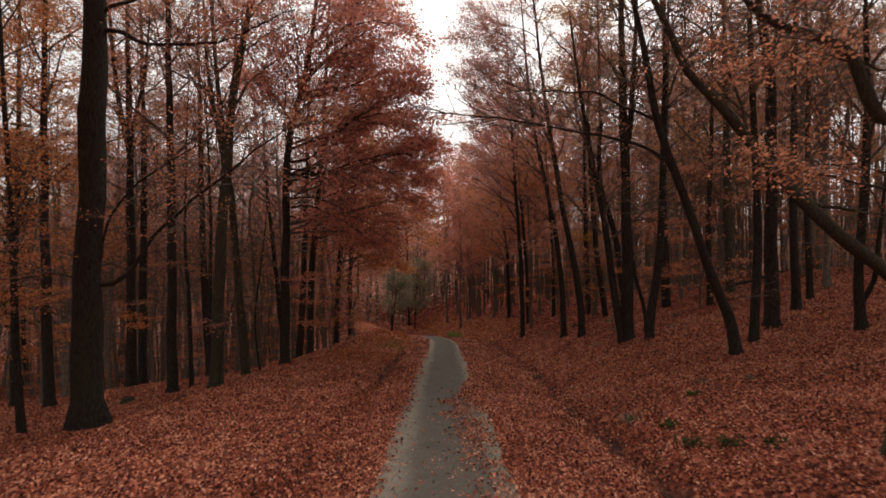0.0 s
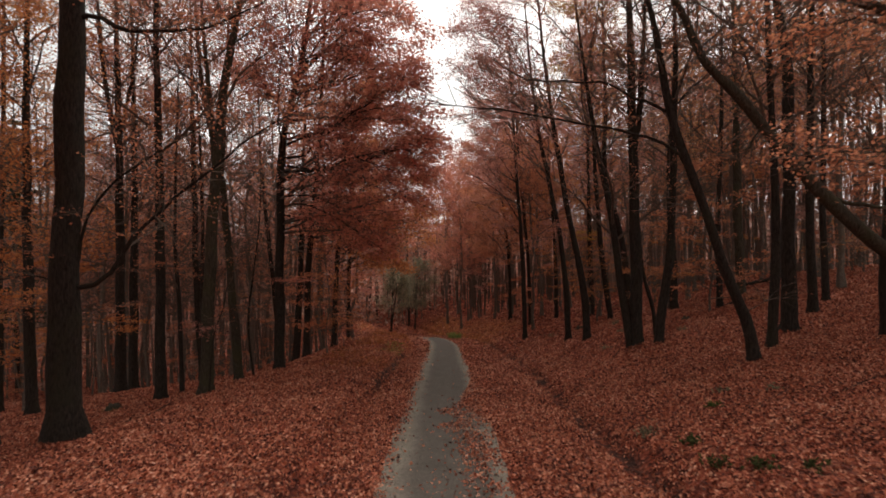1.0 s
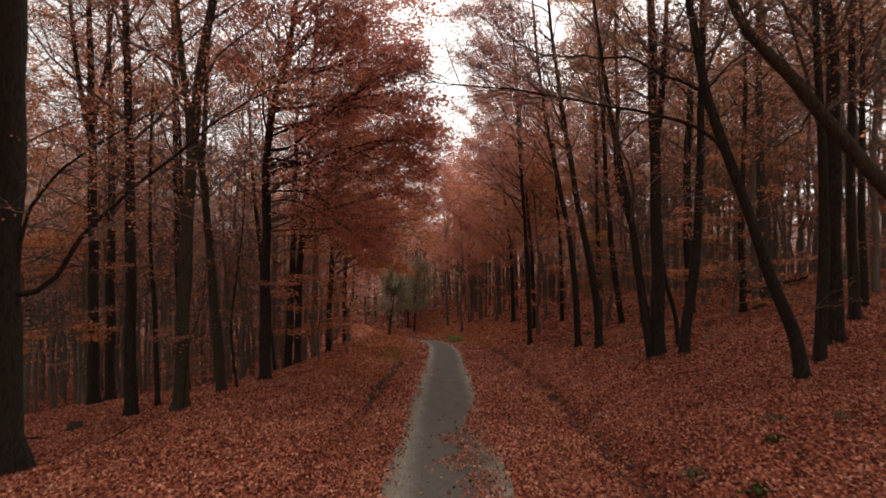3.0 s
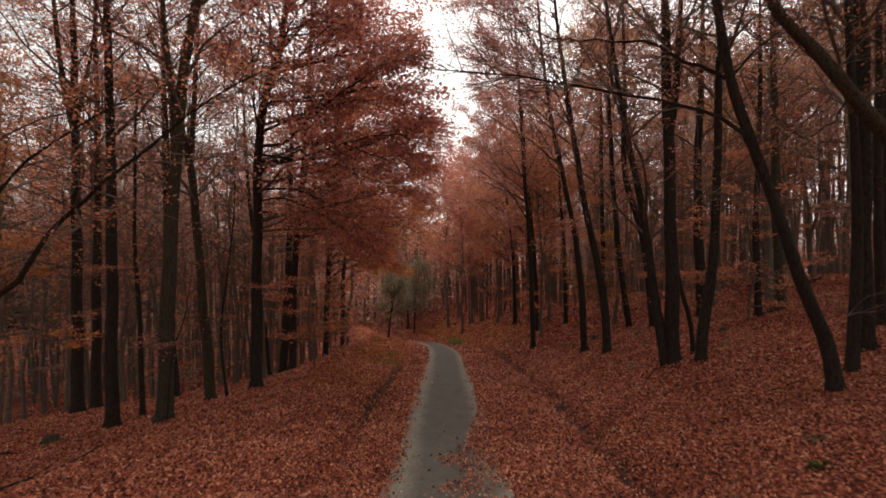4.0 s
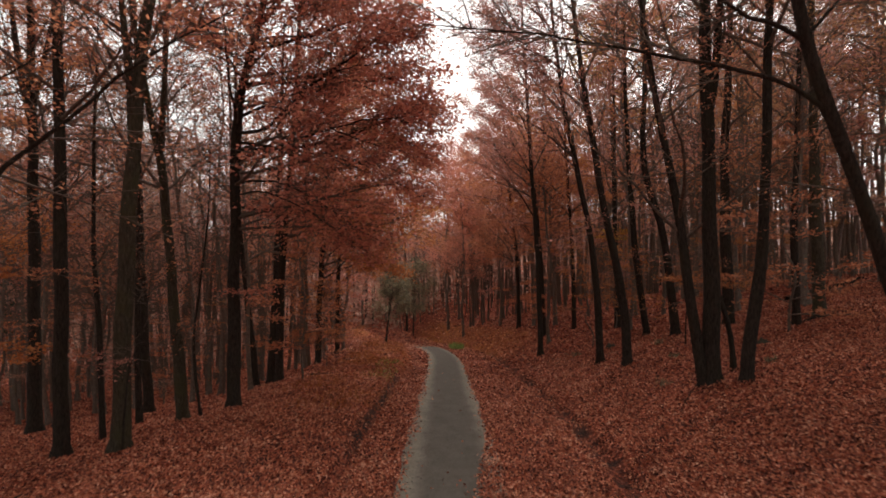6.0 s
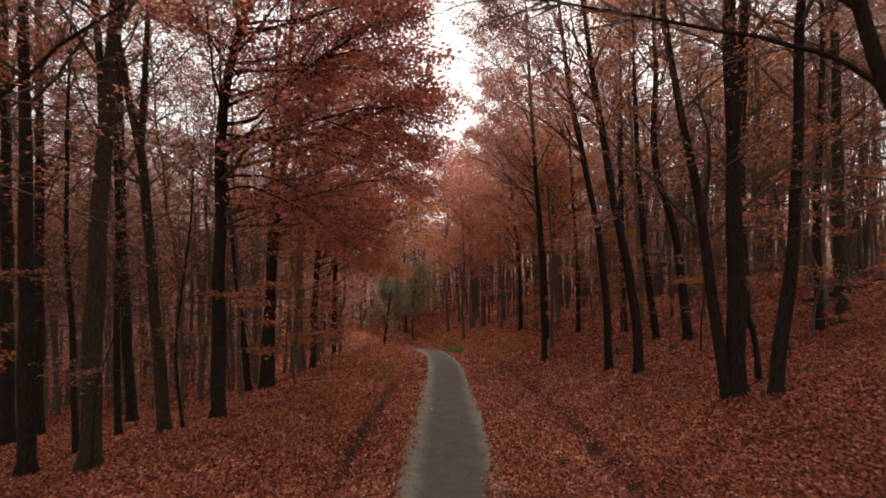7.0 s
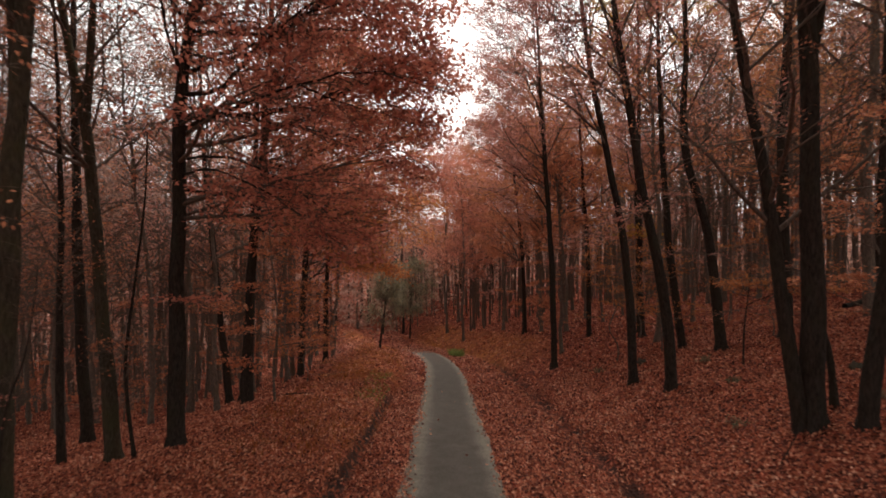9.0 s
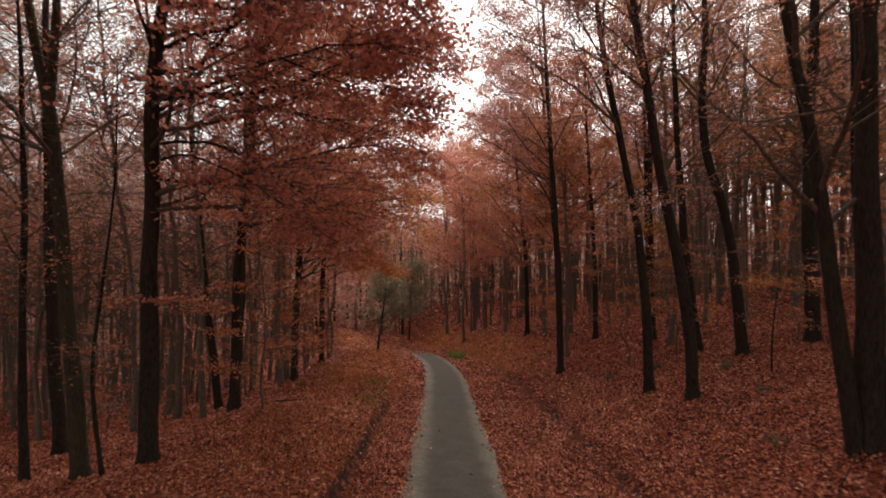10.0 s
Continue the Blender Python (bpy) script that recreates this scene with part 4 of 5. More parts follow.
beech(12.6, 32.0, 0.52, [(12.5, 3), (12.45, 7), (12.7, 12), (12.9, 19)], 52, "stout black-footed beech on the slope", nleaf=12, leaf=AMBER, low=1)
beech(9.3, 28.9, 0.06, [(9.35, 1.0), (9.5, 2.2), (9.6, 3.2)], 53, "small young beech holding flat sprays of orange leaves", leaf=ORANGE, limbs=0, low=0,
      arms=[([(9.45, 1.7), (10.0, 2.05, 28.6), (10.8, 2.25, 28.3), (11.5, 2.25, 28.1)], 0.016), ([(9.5, 2.1), (9.0, 2.35, 28.5), (8.5, 2.4, 28.2)], 0.014)], nleaf=10, size=0.075, flat=0.06, tilt=0.35, band=(0, 30, 1, 1))
beech(5.63, 40.4, 0.34, [(5.5, 3), (5.2, 8), (4.6, 20)], 46, "slender beech with a thin mauve-red crown by the road",
      arms=[([(5.3, 5.5), (4.2, 7.2), (2.6, 8.4), (1.3, 9.0)], 0.05), ([(5.2, 8), (3.8, 10.2), (2.3, 11.6), (1.0, 12.4)], 0.05),
            ([(5, 10.5), (3.8, 13.2), (2.5, 15.0), (1.3, 16.0)], 0.05), ([(4.8, 13.5), (3.6, 16.2), (2.4, 18.0)], 0.04), ([(4.7, 16), (3.6, 18.5), (2.4, 20.5), (1.4, 21.5)], 0.04)], nleaf=16, leaf=MAUVE, band=(0, 30, 1, 1), size=0.1, side=(-0.7, 0), spread=5, limbs=20)
beech(7.2, 48.1, 0.34, [(7.0, 3), (6.6, 8), (5.8, 20)], 47, "slender beech with a thin mauve-red crown by the road",
      arms=[([(6.8, 4), (5.2, 6), (3.4, 7.2), (1.8, 7.6)], 0.05), ([(6.6, 7.5), (4.8, 10), (3.0, 11.5), (1.6, 12)], 0.05),
            ([(6.3, 11), (4.6, 14), (3.0, 16.0), (1.8, 17)], 0.05)], nleaf=17, leaf=MAUVE, band=(0, 30, 1, 1), size=0.115, side=(-0.7, 0), spread=5.5, limbs=20)
beech(9.06, 46.6, 0.32, [(9.0, 3), (8.7, 8), (8.4, 16)], 48, "slender beech with a thin rust-red crown", nleaf=20, band=(0, 30, 1, 1), size=0.112)
beech(6.65, 57.7, 0.36, [(6.5, 3), (6.0, 8), (5.2, 18)], 49, "rust-red beech overhanging the bend of the road", nleaf=31, band=(0, 30, 1, 1), size=0.135, side=(-0.7, 0), clear=0.25, spread=5.5, limbs=20)
beech(11.0, 43.0, 0.34, [(10.9, 4), (10.8, 9), (10.6, 16)], 50, "beech with an orange and yellow crown", leaf=ORANGE, nleaf=27, band=(7, 30, 1, 0.2), size=0.105, limbs=18)
beech(10.4, 41.0, 0.3, [(10.3, 5), (10.3, 12), (10.2, 22)], 51, "beech with a thin yellow top among red trees", leaf=YELLOW, nleaf=22, band=(12, 40, 1, 0.05), size=0.13, limbs=18, clear=0.5)

# ---- the wood behind: a few kinds, repeated ----


# Trunks here default to the bark with haze painted in.
def kind_of(seed, d, tall, lean, label, **more):
    wob = np.random.default_rng(seed + 900).normal(0, 0.16, (5, 2))
    line = [(tall * f, lean * f**1.4 + a, b) for f, (a, b) in zip((0.15, 0.32, 0.52, 0.75, 1.0), wob)]
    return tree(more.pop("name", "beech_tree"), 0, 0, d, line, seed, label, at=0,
                detail=0.5, group="trees of the wood behind", mat=more.pop("mat", BARK_HAZED), **more)


TALL = [kind_of(100 + i, d, tall, lean, "tall bare-topped beech in the wood with some faded brown leaves", clear=0.5, limbs=17, per2=7, per3=3,
                nleaf=nl * 3.2, size=0.14, band=(0, 40, 0.8, 0.8), low=3, low_leaf=5, spread=4.8, leaf=lf, thin=1.6)
        for i, (d, tall, lean, nl, lf) in enumerate(((0.36, 24, 0.6, 5, BROWN), (0.28, 22, -1.0, 6, UMBER), (0.4, 25, 0.3, 5, AMBER), (0.25, 21, 1.3, 6, UMBER), (0.31, 23, -0.4, 5, BROWN)))]
LEAFY = [kind_of(120 + i, d, tall, lean, label, clear=0.4, limbs=17, per2=7, per3=3, nleaf=26, size=0.16,
                 band=(0, 40, 1, 1), low=2, spread=4.4, leaf=lf, rise=0.35, thin=1.5)
         for i, (d, tall, lean, lf, label) in enumerate(((0.34, 21, 0.5, RUST, "leafy rust-red beech in the wood"), (0.28, 17, -0.7, MAUVE, "leafy mauve-red beech in the wood"),
                                                         (0.3, 19, 0.8, ORANGE, "leafy orange-brown beech in the wood"),
                                                         (0.3, 20, -0.5, UMBER, "beech full of withered umber leaves in the wood"), (0.28, 19, 0.6, AMBER, "leafy amber-brown beech in the wood")))]
ARCH = [kind_of(130 + i, 0.34, 22, lean, "tall rust-red beech beyond the bend of the road", clear=0.34, limbs=20, per2=7, per3=3, nleaf=24, size=0.2,
                band=(0, 40, 1, 1), low=0, spread=4.6, leaf=lf, rise=0.45, thin=1.4) for i, (lean, lf) in enumerate(((0.6, RUST), (-0.6, CRIMSON)))]
BARE = [kind_of(170 + i, d, tall, lean, "bare wavy beech with dense dark branches", clear=0.3, limbs=24, per2=8, per3=4, nleaf=6, size=0.13, band=(8, 40, 1, 0.25),
                low=0, spread=4.4, thin=1.7, leaf=lf, rise=0.7) for i, (d, tall, lean, lf) in enumerate(((0.26, 19, 0.9, RUST), (0.3, 21, -0.7, MAUVE), (0.22, 18, 1.5, MAUVE)))]
THIN = [kind_of(160 + i, d, 17, lean, "thin dark beech stem with a small bare crown", name="thin_beech_tree", clear=0.5, limbs=8, per2=4, per3=2, nleaf=8, size=0.14, band=(0, 40, 1, 0.6), leaf=UMBER,
                low=1, low_leaf=3, spread=2.4, thin=1.5) for i, (d, lean) in enumerate(((0.16, 0.7), (0.2, -0.8), (0.13, 0.2)))]
YOUNG = [kind_of(140 + i, 0.1, tall, lean, "young beech holding its rust-red leaves in flat sprays", name="young_beech_tree", clear=0.12, limbs=13, per2=5, per3=3, nleaf=17, size=0.12,
                 band=(0, 40, 1, 1), low=0, spread=2.4, rise=0.12, flat=0.3) for i, (tall, lean) in enumerate(((6.5, 0.4), (8.5, -0.5)))]
SPRAY = [kind_of(180 + i, 0.07, tall, lean, "small young beech holding flat sprays of orange leaves", name="young_beech_tree", clear=0.2, limbs=11, per2=6, per3=3, nleaf=10, size=0.085,
                 band=(0, 40, 1, 1), low=0, spread=2.6, rise=-0.1, leaf=ORANGE, flat=0.2) for i, (tall, lean) in enumerate(((4.2, 0.5), (5.0, -0.4)))]
taken = [(o.location.x, o.location.y) for o in scene.objects if o.name.startswith("beech_tree") and o.location.length > 1]
fresh = {id(o): True for o in TALL + LEAFY + ARCH + BARE + THIN + YOUNG + SPRAY}
spot = np.random.default_rng(77)


def plant(ob, x, y, grow_by=1.0):
    m = pose(x, y, h1(x, y) - 0.05, 0, 0, spot.uniform(0, 360))
    if fresh.pop(id(ob), None):
        ob.matrix_basis = m
    else:
        copy_thing(ob, m @ Matrix.Diagonal((grow_by, grow_by, grow_by, 1)))
    taken.append((x, y))


def free(x, y, gap):
    return all((x - a) ** 2 + (y - b) ** 2 > gap * gap for a, b in taken)


def scatter(kinds, count, x0, x1, y0, y1, gap, ok):
    done = 0
    for _ in range(count * 30):
        if done == count:
            return
        x, y = spot.uniform(x0, x1), spot.uniform(y0, y1)
        u = x - float(bend(y))
        if ok(x, y, u) and free(x, y, gap):
            plant(kinds[done % len(kinds)], x, y, spot.uniform(0.85, 1.15))
            done += 1


def in_wood(x, y, u):
    seen = abs(x) < 0.9 * y + 6
    gap = 30 < y < 62 and -0.86 * y < x < -0.68 * y  # the spruces show here
    near = gap or y < 36 and -16.5 < u < (16 if y < 25 else 12)
    return seen and not near and (u < -7.5 or u > 6.5)


# a leafy arch about the bend of the road
for k, (x, y, g) in enumerate(((-10.5, 50, 0.9), (-9.0, 57, 0.85), (-12, 62, 1.0), (-16, 69, 1.0), (6.8, 44, 0.7), (8.8, 52, 0.78), (7.4, 63, 0.9), (11.5, 57, 0.85), (12.5, 48, 0.8), (7.6, 55.5, 0.8), (8.4, 60, 0.9), (9.6, 67, 1.3), (5.8, 66, 0.85), (4.6, 74, 0.85))):
    plant(LEAFY[(0, 1, 1, 0, 0, 2)[k % 6]], x, y, g)
for k, (x, y, g) in enumerate(((2.2, 87, 0.95), (0.6, 83, 0.92), (3.5, 78, 0.9), (7.0, 74, 1.0), (5.5, 98, 1.2), (0.5, 97, 1.2), (4.5, 92, 1.15), (10, 84, 1.1), (9, 101, 1.2), (2.2, 72, 0.85), (14, 72, 1.0), (-3.5, 104, 1.2), (-14, 106, 1.2))):
    plant(ARCH[k % 2], x, y, g)
for k, (x, y, g) in enumerate(((-21.5, 32, 0.95), (-18, 39.5, 0.8))):
    plant(LEAFY[(2, 3)[k]], x, y, g)
for k, (x, y, g) in enumerate(((9.3, 35.5, 1.0), (7.6, 36.5, 0.95), (12.6, 33, 1.0), (10.2, 41, 1.1), (-6.6, 37.5, 0.85))):
    plant(SPRAY[k % 2], x, y, g)
for k, (x, y, g) in enumerate(((-9.0, 49, 0.9), (-6.4, 32.0, 0.42), (12.2, 27, 1.0))):
    plant(YOUNG[k % 2], x, y, g)
scatter(BARE, 22, -34, -8, 27, 58, 2.4, lambda x, y, u: x > -0.68 * y and u < -9 and (y > 33 or u < -13))
scatter(TALL, 40, -60, -7, 30, 80, 3.0, in_wood)
scatter(BARE, 12, 8, 26, 36, 64, 2.4, in_wood)
scatter(TALL, 8, 12, 36, 22, 46, 3.2, in_wood)
scatter(TALL, 26, 6, 50, 18, 80, 3.2, in_wood)
scatter([LEAFY[3], LEAFY[1], LEAFY[0]], 23, -64, -9, 38, 92, 3.0, in_wood)
scatter([LEAFY[4], LEAFY[3], LEAFY[1]], 12, 14, 45, 46, 85, 3.2, in_wood)
scatter([LEAFY[4], LEAFY[3]], 9, 20, 46, 26, 58, 3.4, in_wood)
scatter(ARCH, 6, 10, 40, 60, 95, 4, in_wood)
scatter([LEAFY[4], LEAFY[1], LEAFY[2], LEAFY[3]], 8, 9, 50, 40, 90, 3.2, in_wood)
scatter(THIN, 16, -60, -20, 36, 85, 2.4, in_wood)
scatter(THIN, 26, -45, -8, 24, 70, 1.8, in_wood)
scatter(THIN, 20, 7, 40, 22, 70, 1.8, in_wood)
scatter(YOUNG, 3, -50, -8, 28, 70, 2.2, lambda x, y, u: abs(x) < 0.9 * y + 4 and (u < -16 or (u < -8.5 and y > 34)))
scatter(YOUNG, 6, 8, 45, 26, 70, 2.2, lambda x, y, u: abs(x) < 0.9 * y + 4 and (u > 13 or (u > 7.5 and y > 38)))

scatter([LEAFY[3], LEAFY[0], LEAFY[1]], 14, -60, 34, 90, 125, 3.6, lambda x, y, u: abs(u) > 5)
# Unseen trees beside and behind the camera, added to shade the near ground.
for k, (x, y) in enumerate(((-6.5, 2), (6.8, -1.5), (-7.5, -5), (8.2, 3), (-10.5, 7), (0.5, -9), (-13.8, 10.5), (-11, 2), (-15.5, 6), (-8.5, -1), (-5.2, -6), (-3.2, -11), (-10, 4.3), (-13.2, 6.6), (-17.5, 10.2))):
    plant(LEAFY[k % 3], x, y + (-3 if abs(x) < 2 else 0), 1.05)
scatter(TALL, 5, -26, -10, -14, 9, 3.5, lambda x, y, u: u < -max(10.0, 0.95 * y + 4))
scatter(TALL, 5, 9, 24, -14, 9, 3.5, lambda x, y, u: u > max(9.0, 0.95 * y + 4))
scatter(TALL, 4, -12, 12, -35, -6, 4, lambda x, y, u: abs(u) > 6)

# ---- the far edge of the wood ----


def far_woods(seed):
    rng = np.random.default_rng(seed)
    n = 1500
    y = rng.uniform(100, 150, n)
    x = rng.uniform(-140, 95, n)
    tall = np.where(x > 22, 12.0, 15.0)
    c = np.stack([x, y, height(x, y) + rng.uniform(0.0, 1.0, n) * tall], 1)
    per = np.where(x > 22, 45, 55)
    which = np.repeat(np.arange(n), per)
    C = c[which] + rng.normal(0, 1, (len(which), 3)) * np.array([1.8, 1.8, 0.8])
    C[:, 2] = np.maximum(C[:, 2], height(C[:, 0], C[:, 1]))
    az = rng.uniform(0, 6.28, len(which))
    hp = Heap()
    D = np.stack([np.cos(az), np.sin(az), np.zeros(len(which))], 1)
    west = C[:, 0] < -20
    for side, mat, tint in ((west, UMBER, "umber"), (~west, UMBER, "grey-brown")):
        hp = Heap()
        leaves(hp, rng, C[side], D[side], 0.75, 0.8)
        tagged(new("far_wood", hp.mesh("far_wood", mat, False)), f"distant {tint} beech wood beyond the bend", "woods", kind="stuff")
    n = 1160
    k = np.arange(n)
    x = np.where(k < 420, rng.uniform(25, 90, n), np.where(k < 680, rng.uniform(46, 100, n), rng.uniform(-75, -20, n)))
    y = np.where(k < 420, rng.uniform(56, 100, n), np.where(k < 680, rng.uniform(12, 60, n), rng.uniform(62, 100, n)))
    c = np.stack([x, y, height(x, y) + rng.uniform(0.02, 1.0, n) * np.where(k < 680, 13, 24)], 1)
    which = np.repeat(np.arange(n), 52)
    C = c[which] + rng.normal(0, 1, (len(which), 3)) * np.array([1.8, 1.8, 0.9])
    C[:, 2] = np.maximum(C[:, 2], height(C[:, 0], C[:, 1]))
    az = rng.uniform(0, 6.28, len(which))
    hp = Heap()
    D = np.stack([np.cos(az), np.sin(az), np.zeros(len(which))], 1)
    for side, mat, tint in ((C[:, 0] > 0, UMBER, "umber"), (C[:, 0] < 0, UMBER, "grey-brown")):
        hp = Heap()
        leaves(hp, rng, C[side], D[side], 0.42, 0.8)
        tagged(new("far_wood", hp.mesh("far_wood", mat, False)), f"distant {tint} beech wood deep among the trunks", "woods", kind="stuff")
    m = 260
    y = rng.uniform(95, 150, m)
    x = rng.uniform(-130, 110, m)
    b = np.stack([x, y, height(x, y) - 0.3], 1)
    P = grow(rng, b, np.tile([[0.0, 0.0, 1.0]], (m, 1)), rng.uniform(12, 20, m), 4, 0.0, 0.03)
    hp = Heap()
    tubes(hp, P, rng.uniform(0.12, 0.26, m)[:, None] * np.linspace(1, 0.25, 4)[None], 5)
    tagged(new("far_trunks", hp.mesh("far_trunks", BARK)), "distant dark trunks at the wood's far edge", "woods", kind="stuff")


far_woods(5)


def pole_stand(seed):
    rng = np.random.default_rng(seed)
    y = rng.uniform(74, 112, 330)
    x = rng.uniform(-14, 40, 330)
    u = x - bend(y)
    k = (u > 7) | ((u > 3) & (y > 95))
    x, y = x[k], y[k]
    m = len(x)
    P = grow(rng, np.stack([x, y, height(x, y) - 0.3], 1), np.tile([[0.0, 0.0, 1.0]], (m, 1)), rng.uniform(12, 18, m), 5, 0.0, 0.03)
    hp = Heap()
    tubes(hp, P, rng.uniform(0.06, 0.14, m)[:, None] * np.linspace(1, 0.3, 5)[None], 6)
    tagged(new("pole_stand", hp.mesh("pole_stand", BARK_SKYLIT)), "dense stand of thin brown trunks beyond the bend", "woods", kind="stuff")
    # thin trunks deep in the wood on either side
    for x0, x1, y0, y1, m, skin, tone in ((-62, -13, 50, 98, 170, BARK_HAZED, "grey-brown"), (15, 62, 44, 96, 210, BARK_HAZED, "grey-brown"), (18, 62, 50, 92, 70, BARK_PALE, "pale")):
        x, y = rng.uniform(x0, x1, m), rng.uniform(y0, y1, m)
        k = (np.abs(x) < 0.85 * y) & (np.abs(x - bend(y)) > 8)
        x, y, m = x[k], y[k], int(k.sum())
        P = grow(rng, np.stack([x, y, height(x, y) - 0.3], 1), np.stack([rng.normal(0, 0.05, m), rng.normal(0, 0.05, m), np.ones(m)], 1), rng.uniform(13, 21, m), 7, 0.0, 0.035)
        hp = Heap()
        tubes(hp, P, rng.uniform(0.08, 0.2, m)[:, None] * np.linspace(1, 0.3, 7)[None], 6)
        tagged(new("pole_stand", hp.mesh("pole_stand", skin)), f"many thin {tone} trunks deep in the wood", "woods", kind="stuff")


pole_stand(6)


# ---- smaller things ----


def herb(x, y, r, seed, mat, label, name="herb_clump", category="plant", tall=0.28, count=70):
    rng = np.random.default_rng(seed)
    z0 = h1(x, y)
    top = thing(name, x, y, z0, label, category, "green clumps on the forest floor")
    count *= 3
    m = max(6, count // 8)
    base = np.stack([rng.normal(0, r * 0.4, m), rng.normal(0, r * 0.4, m), np.full(m, -0.03)], 1)
    P = grow(rng, base, np.stack([rng.normal(0, 0.4, m), rng.normal(0, 0.4, m), np.ones(m)], 1), tall * rng.uniform(0.6, 1.3, m), 4, 0.0, 0.12)
    wood, crown = Heap(), Heap()
    tubes(wood, P, np.full((m, 4), 0.004), 4)
    which = rng.integers(0, m, count)
    C, T = along(P, which, rng.uniform(0.2, 1.0, count))
    az = rng.uniform(0, 6.28, count)
    leaves(crown, rng, C, np.stack([np.cos(az), np.sin(az), np.full(count, 0.2)], 1), 0.055, 0.6)
    part("stalk_tuft", wood.mesh("stalk_tuft", mat), top, kind="stuff")
    part("foliage", crown.mesh("foliage", mat, False), top, kind="stuff")


GREEN_LABEL = "low dark green herbs growing through the fallen leaves"
herb(4.5, 11.2, 0.26, 301, HERB, GREEN_LABEL, tall=0.15, count=90)
herb(4.35, 10.0, 0.25, 302, HERB, GREEN_LABEL, tall=0.15)
herb(4.75, 9.4, 0.3, 303, HERB, GREEN_LABEL, tall=0.15, count=80)
herb(5.1, 8.8, 0.25, 304, HERB, GREEN_LABEL, count=50, tall=0.14)
herb(4.1, 12.4, 0.3, 305, OLIVE, "wilted olive herbs by the ditch", tall=0.18)
herb(5.65, 12.9, 0.2, 306, MOSS, "bright green moss and herbs among the fallen leaves", count=60, tall=0.14)
herb(6.4, 14.0, 0.22, 307, OLIVE, "wilted olive herbs on the bank", count=40, tall=0.14)
herb(7.2, 13.4, 0.22, 314, OLIVE, "wilted olive herbs on the bank", count=40, tall=0.14)
herb(6.5, 35.2, 0.3, 308, OLIVE, "small dark clump of moss and herbs", tall=0.3)
herb(6.6, 24.0, 0.25, 309, OLIVE, "small dark clump of moss and herbs", tall=0.2)
herb(9.1, 31.0, 0.3, 310, OLIVE, "small dark clump of moss and herbs", tall=0.3)
herb(9.3, 23.1, 0.2, 311, OLIVE, "small dark clump of moss and herbs", tall=0.2)
herb(8.3, 27.5, 0.2, 312, OLIVE, "small dark clump of moss and herbs", tall=0.2)


def fallen_branch(pts, r, seed, label, twigs=5):
    """A dead branch on the ground through world (x, y, lift)."""
    rng = np.random.default_rng(seed)
    x0, y0, _ = pts[0]
    z0 = h1(x0, y0)
    top = thing("fallen_branch", x0, y0, z0, label, "branch", "dead wood on the ground")
    line = spline([(x - x0, y - y0, h1(x, y) - z0 + r * 0.6 + up) for x, y, up in pts], 14) + rng.normal(0, r * 0.3, (14, 3))
    hp = Heap()
    tubes(hp, line[None], (r * np.linspace(1, 0.35, 14))[None], 7)
    part("stick", hp.mesh("stick", BARK), top)
    if twigs:
        S, D, L, _ = offshoots(rng, line[None], np.array([1.2]), twigs, 0.2, 0.9, 0.5, 0.7, 0.1)
        for a, l in zip(grow(rng, S, D, L, 4, 0.0, 0.1), L):
            hp = Heap()
            tubes(hp, a[None], (r * 0.4 * np.linspace(1, 0.3, 4))[None], 5)
            part("twig", hp.mesh("twig", BARK), top)


fallen_branch([(-9.2, 15.7, 0.02), (-8.7, 16.0, 0.05), (-8.2, 16.4, 0.03), (-7.7, 16.9, 0.12)], 0.045, 401, "crooked dead branch lying on leaves by a stout beech")
fallen_branch([(8.0, 12.4, 0.0), (8.8, 12.6, 0.03), (9.8, 12.7, 0.02)], 0.018, 402, "thin dead branch lying on the leafy slope", 3)
fallen_branch([(8.6, 11.2, 0.0), (9.3, 11.5, 0.04), (10.2, 11.7, 0.02)], 0.014, 403, "thin dead branch lying on the leafy slope", 2)
fallen_branch([(6.1, 21.6, 0.0), (6.35, 21.7, 0.18), (6.7, 21.9, 0.42)], 0.016, 404, "dead stick leaning against a stout beech", 2)
fallen_branch([(11.5, 14.5, 0.0), (12.3, 14.9, 0.05), (13.4, 15.0, 0.02)], 0.022, 405, "dead branch lying on the leafy slope", 3)
fallen_branch([(-13.2, 19.5, 0.0), (-12.4, 19.7, 0.05), (-11.4, 19.6, 0.02)], 0.035, 406, "dead branch lying among fallen leaves", 3)
fallen_branch([(17.6, 36.0, 0.0), (19.5, 36.4, 0.08), (21.8, 36.2, 0.2)], 0.14, 407, "long fallen trunk lying on the upper slope", 4)
fallen_branch([(13.4, 28.6, 0.0), (14.6, 29.0, 0.06), (15.8, 28.8, 0.1)], 0.05, 408, "dead branch lying between trunks on the slope", 4)
fallen_branch([(-6.9, 33.9, 0.0), (-6.2, 33.6, 0.05), (-5.4, 33.7, 0.02)], 0.04, 409, "short dead branch lying on the grassy verge", 2)


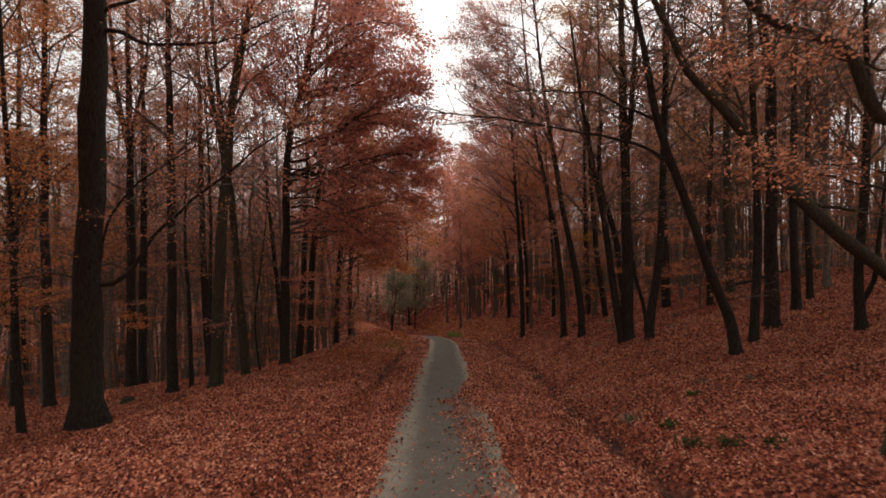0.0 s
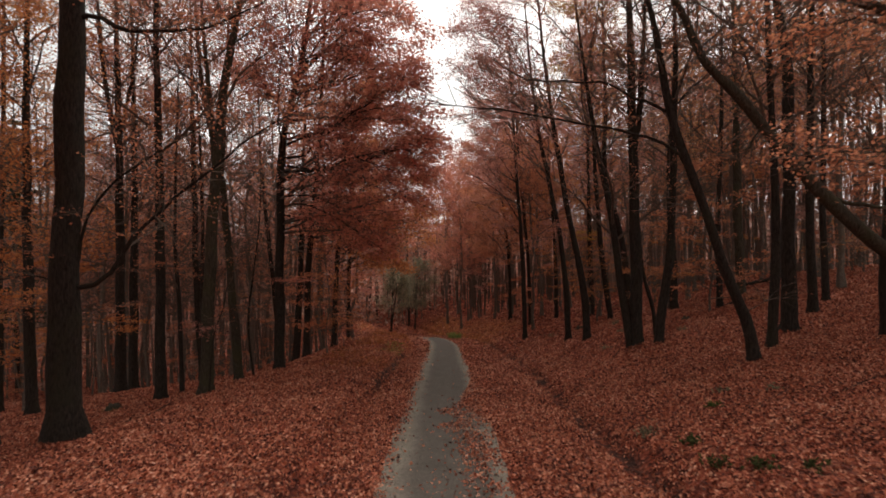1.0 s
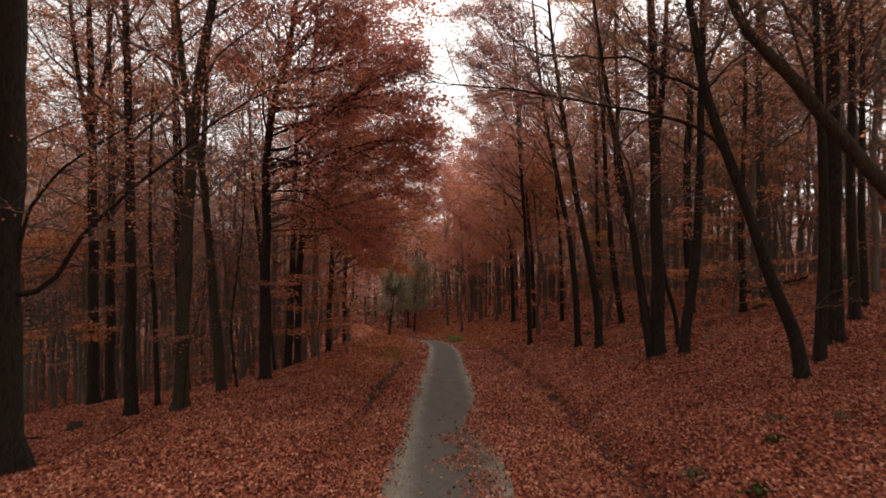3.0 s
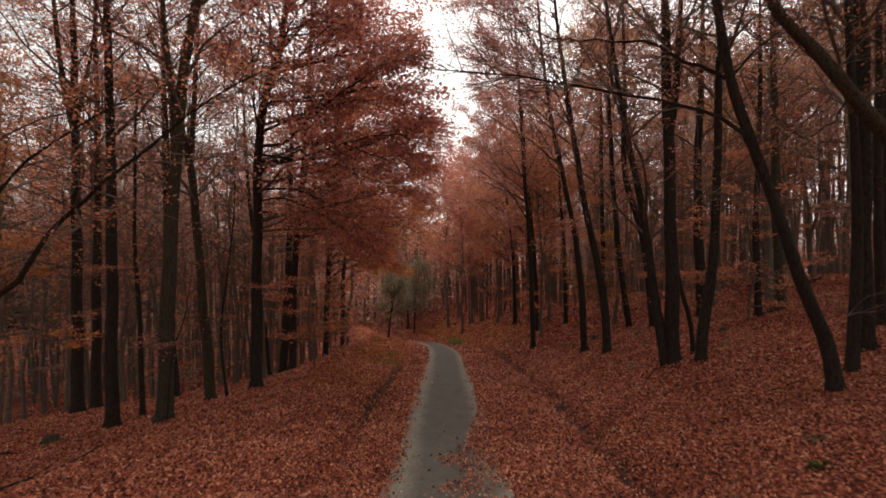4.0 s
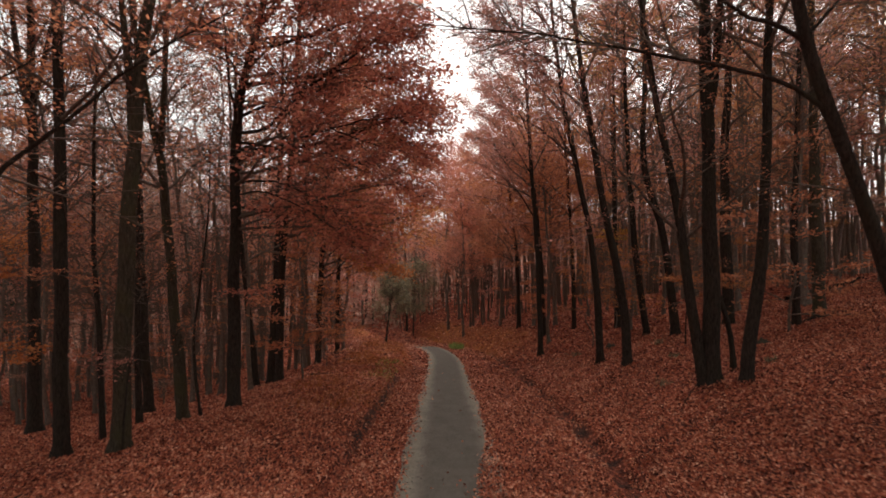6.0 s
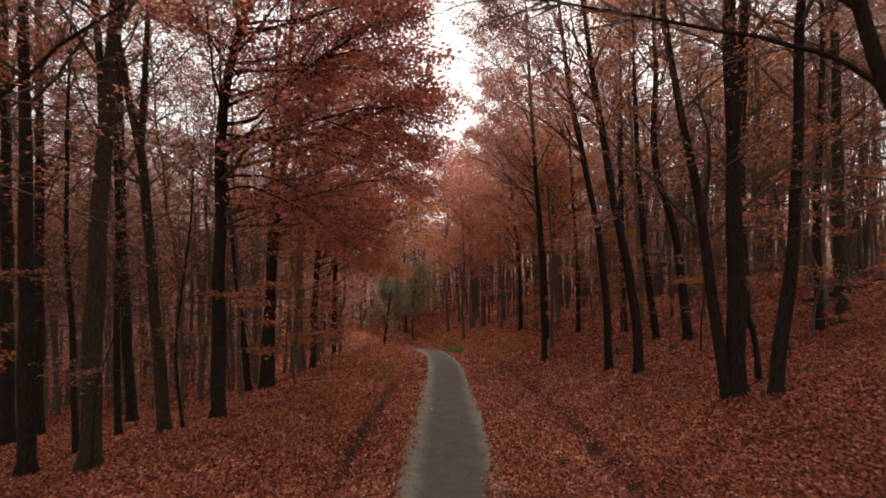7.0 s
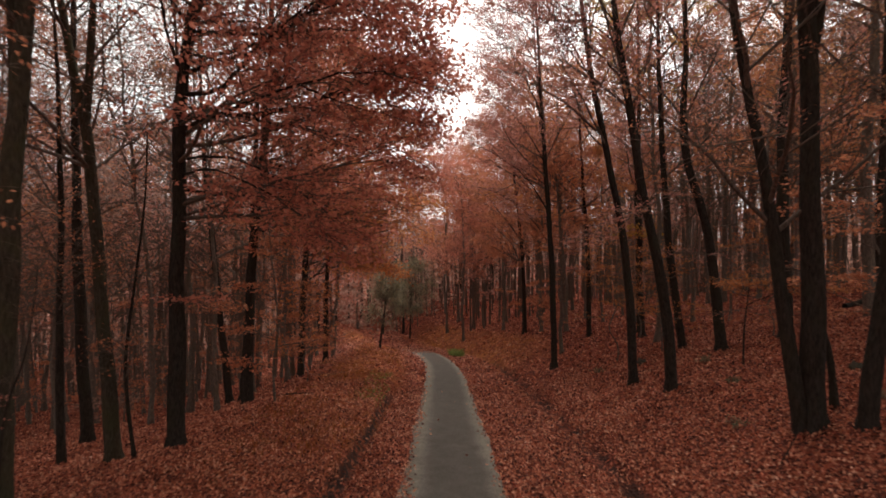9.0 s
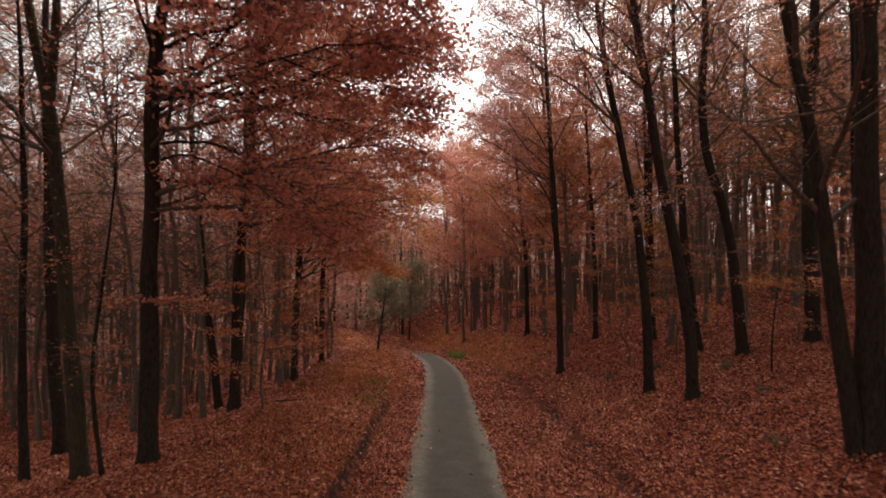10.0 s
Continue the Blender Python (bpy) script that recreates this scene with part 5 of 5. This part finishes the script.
def stump(x, y, r, tall, seed):
    """A low rotten stump with a broken rim and root toes."""
    rng = np.random.default_rng(seed)
    top = thing("mossy_stump", x, y, h1(x, y), "low mossy rotten tree stump among fallen leaves", "stump")
    w = np.linspace(0, 2 * np.pi, 17)[:-1]
    zs = np.array([-0.15, 0.0, 0.12, tall * 0.6, tall])
    fat = np.array([1.7, 1.45, 1.15, 1.0, 0.92])
    wob = 1 + 0.18 * np.sin(3 * w + 1) + 0.1 * np.sin(5 * w)
    rim = rng.uniform(-0.3, 0.25, 16) * tall
    ring = np.stack([np.stack([r * f * wob * np.cos(w), r * f * wob * np.sin(w), z + rim * (k == 4)], 1) for k, (z, f) in enumerate(zip(zs, fat))])
    core = np.stack([0.5 * r * np.cos(w), 0.5 * r * np.sin(w), np.full(16, tall * 0.55)], 1)
    v = np.concatenate([ring.reshape(-1, 3), core])
    j, k = np.meshgrid(np.arange(5), np.arange(16), indexing="ij")
    k2 = (k + 1) % 16
    q = np.stack([j * 16 + k, j * 16 + k2, j * 16 + 16 + k2, j * 16 + 16 + k], -1).reshape(-1, 4)
    part("stump_body", mesh_of("stump_body", v, q, BARK_GREEN), top)
    c = np.arange(0, 16)
    heart = np.concatenate([core, [[0, 0, tall * 0.45]]])
    part("rotten_heart", mesh_of("rotten_heart", heart, np.stack([c, (c + 1) % 16, np.full(16, 16)], -1), SOIL), top)


stump(-11.75, 21.0, 0.2, 0.22, 411)
stump(7.9, 34.0, 0.16, 0.2, 412)
stump(10.5, 25.6, 0.13, 0.18, 413)
herb(-11.6, 20.7, 0.25, 313, HERB, "small green herbs beside a mossy stump", tall=0.16, count=40)


def spruce(x, y, tall, seed):
    rng = np.random.default_rng(seed)
    top = thing("spruce_tree", x, y, h1(x, y) - 0.1, "tall dark green spruce with drooping boughs", "tree", "spruces in the wood")
    hp = Heap()
    line = np.stack([np.zeros(14), np.zeros(14), np.linspace(-0.2, tall, 14)], 1)
    tubes(hp, line[None], (0.24 * np.linspace(1, 0.08, 14))[None], 8)
    part("trunk", hp.mesh("trunk", BARK), top)
    n = 110
    t = rng.uniform(0.25, 0.98, n)
    az = np.arange(n) * 2.4
    L = 4.6 * (1.05 - t) * rng.uniform(0.7, 1.1, n) + 0.5
    P = grow(rng, np.stack([np.zeros(n), np.zeros(n), t * tall], 1), np.stack([np.cos(az), np.sin(az), np.full(n, -0.1)], 1), L, 5, -0.03, 0.05)
    wood, crown = Heap(), Heap()
    tubes(wood, P, (0.012 + 0.008 * L)[:, None] * np.linspace(1, 0.3, 5)[None], 4)
    which = np.repeat(np.arange(n), 90)
    C, T = along(P, which, rng.uniform(0.1, 1, len(which)))
    side = unit(np.cross(T, np.array([0, 0, 1.0]))) * rng.choice([-1, 1], len(which))[:, None]
    C = C + side * rng.uniform(0, 0.5, (len(which), 1)) + rng.normal(0, 0.05, C.shape)
    leaflets(crown, rng, C, T * 0.5 + side * 0.6 + np.array([0, 0, -0.5]), 0.34, 0.6)
    part("branchwork", wood.mesh("branchwork", BARK), top, kind="stuff")
    part("crown", crown.mesh("crown", NEEDLES, False), top, kind="stuff")


spruce(-44.5, 60, 29, 501)
spruce(-46.5, 57, 28, 502)
spruce(-50, 68, 30, 503)

# the small olive tree at the bend, and its neighbours
tree("small_olive_tree", -5.5, 59.3, 0.2, [(1.5, 0.2, 0), (3, 0.45, 0), (6.0, 0.8, 0)], 511, "small tree with a wide olive-green crown by the bend", clear=0.36, spread=2.4, limbs=18,
     per2=8, per3=5, nleaf=13, size=0.12, band=(0, 20, 1, 1), low=0, leaf=OLIVE, rise=0.5, group="trees at the bend")
tree("small_olive_tree", -4.6, 90, 0.24, [(2, 0.1, 0), (5, 0.2, 0), (9, 0.5, 0)], 512, "small tree with a wide olive-green crown by the bend", clear=0.2, spread=4.4, limbs=18,
     per2=8, per3=5, nleaf=16, size=0.19, band=(0, 20, 1, 1), low=0, leaf=OLIVE, rise=0.45, group="trees at the bend")


def pebbles(count, seed):
    rng = np.random.default_rng(seed)
    y = 6 + 16 * rng.uniform(0, 1, count) ** 1.8
    x = rng.uniform(-1.0, 0.95, count) + bend(y)
    c = np.stack([x, y, height(x, y) + 0.035], 1)
    r = rng.uniform(0.006, 0.02, count)[:, None]
    ax = np.array([[1, 0, 0], [0, 1, 0], [-1, 0, 0], [0, -1, 0], [0, 0, 0.6], [0, 0, -0.6]])
    v = c[:, None] + ax[None] * r[:, None] * rng.uniform(0.6, 1.3, (count, 6, 1))
    f = np.array([[0, 1, 4], [1, 2, 4], [2, 3, 4], [3, 0, 4], [1, 0, 5], [2, 1, 5], [3, 2, 5], [0, 3, 5]])
    hp = Heap()
    hp.add(v, (np.arange(count)[:, None, None] * 6 + f[None]).reshape(-1, 3))
    tagged(new("gravel", hp.mesh("gravel", SOIL, False)), "loose dark grit and pebbles on the road", "gravel", kind="stuff")


pebbles(900, 601)
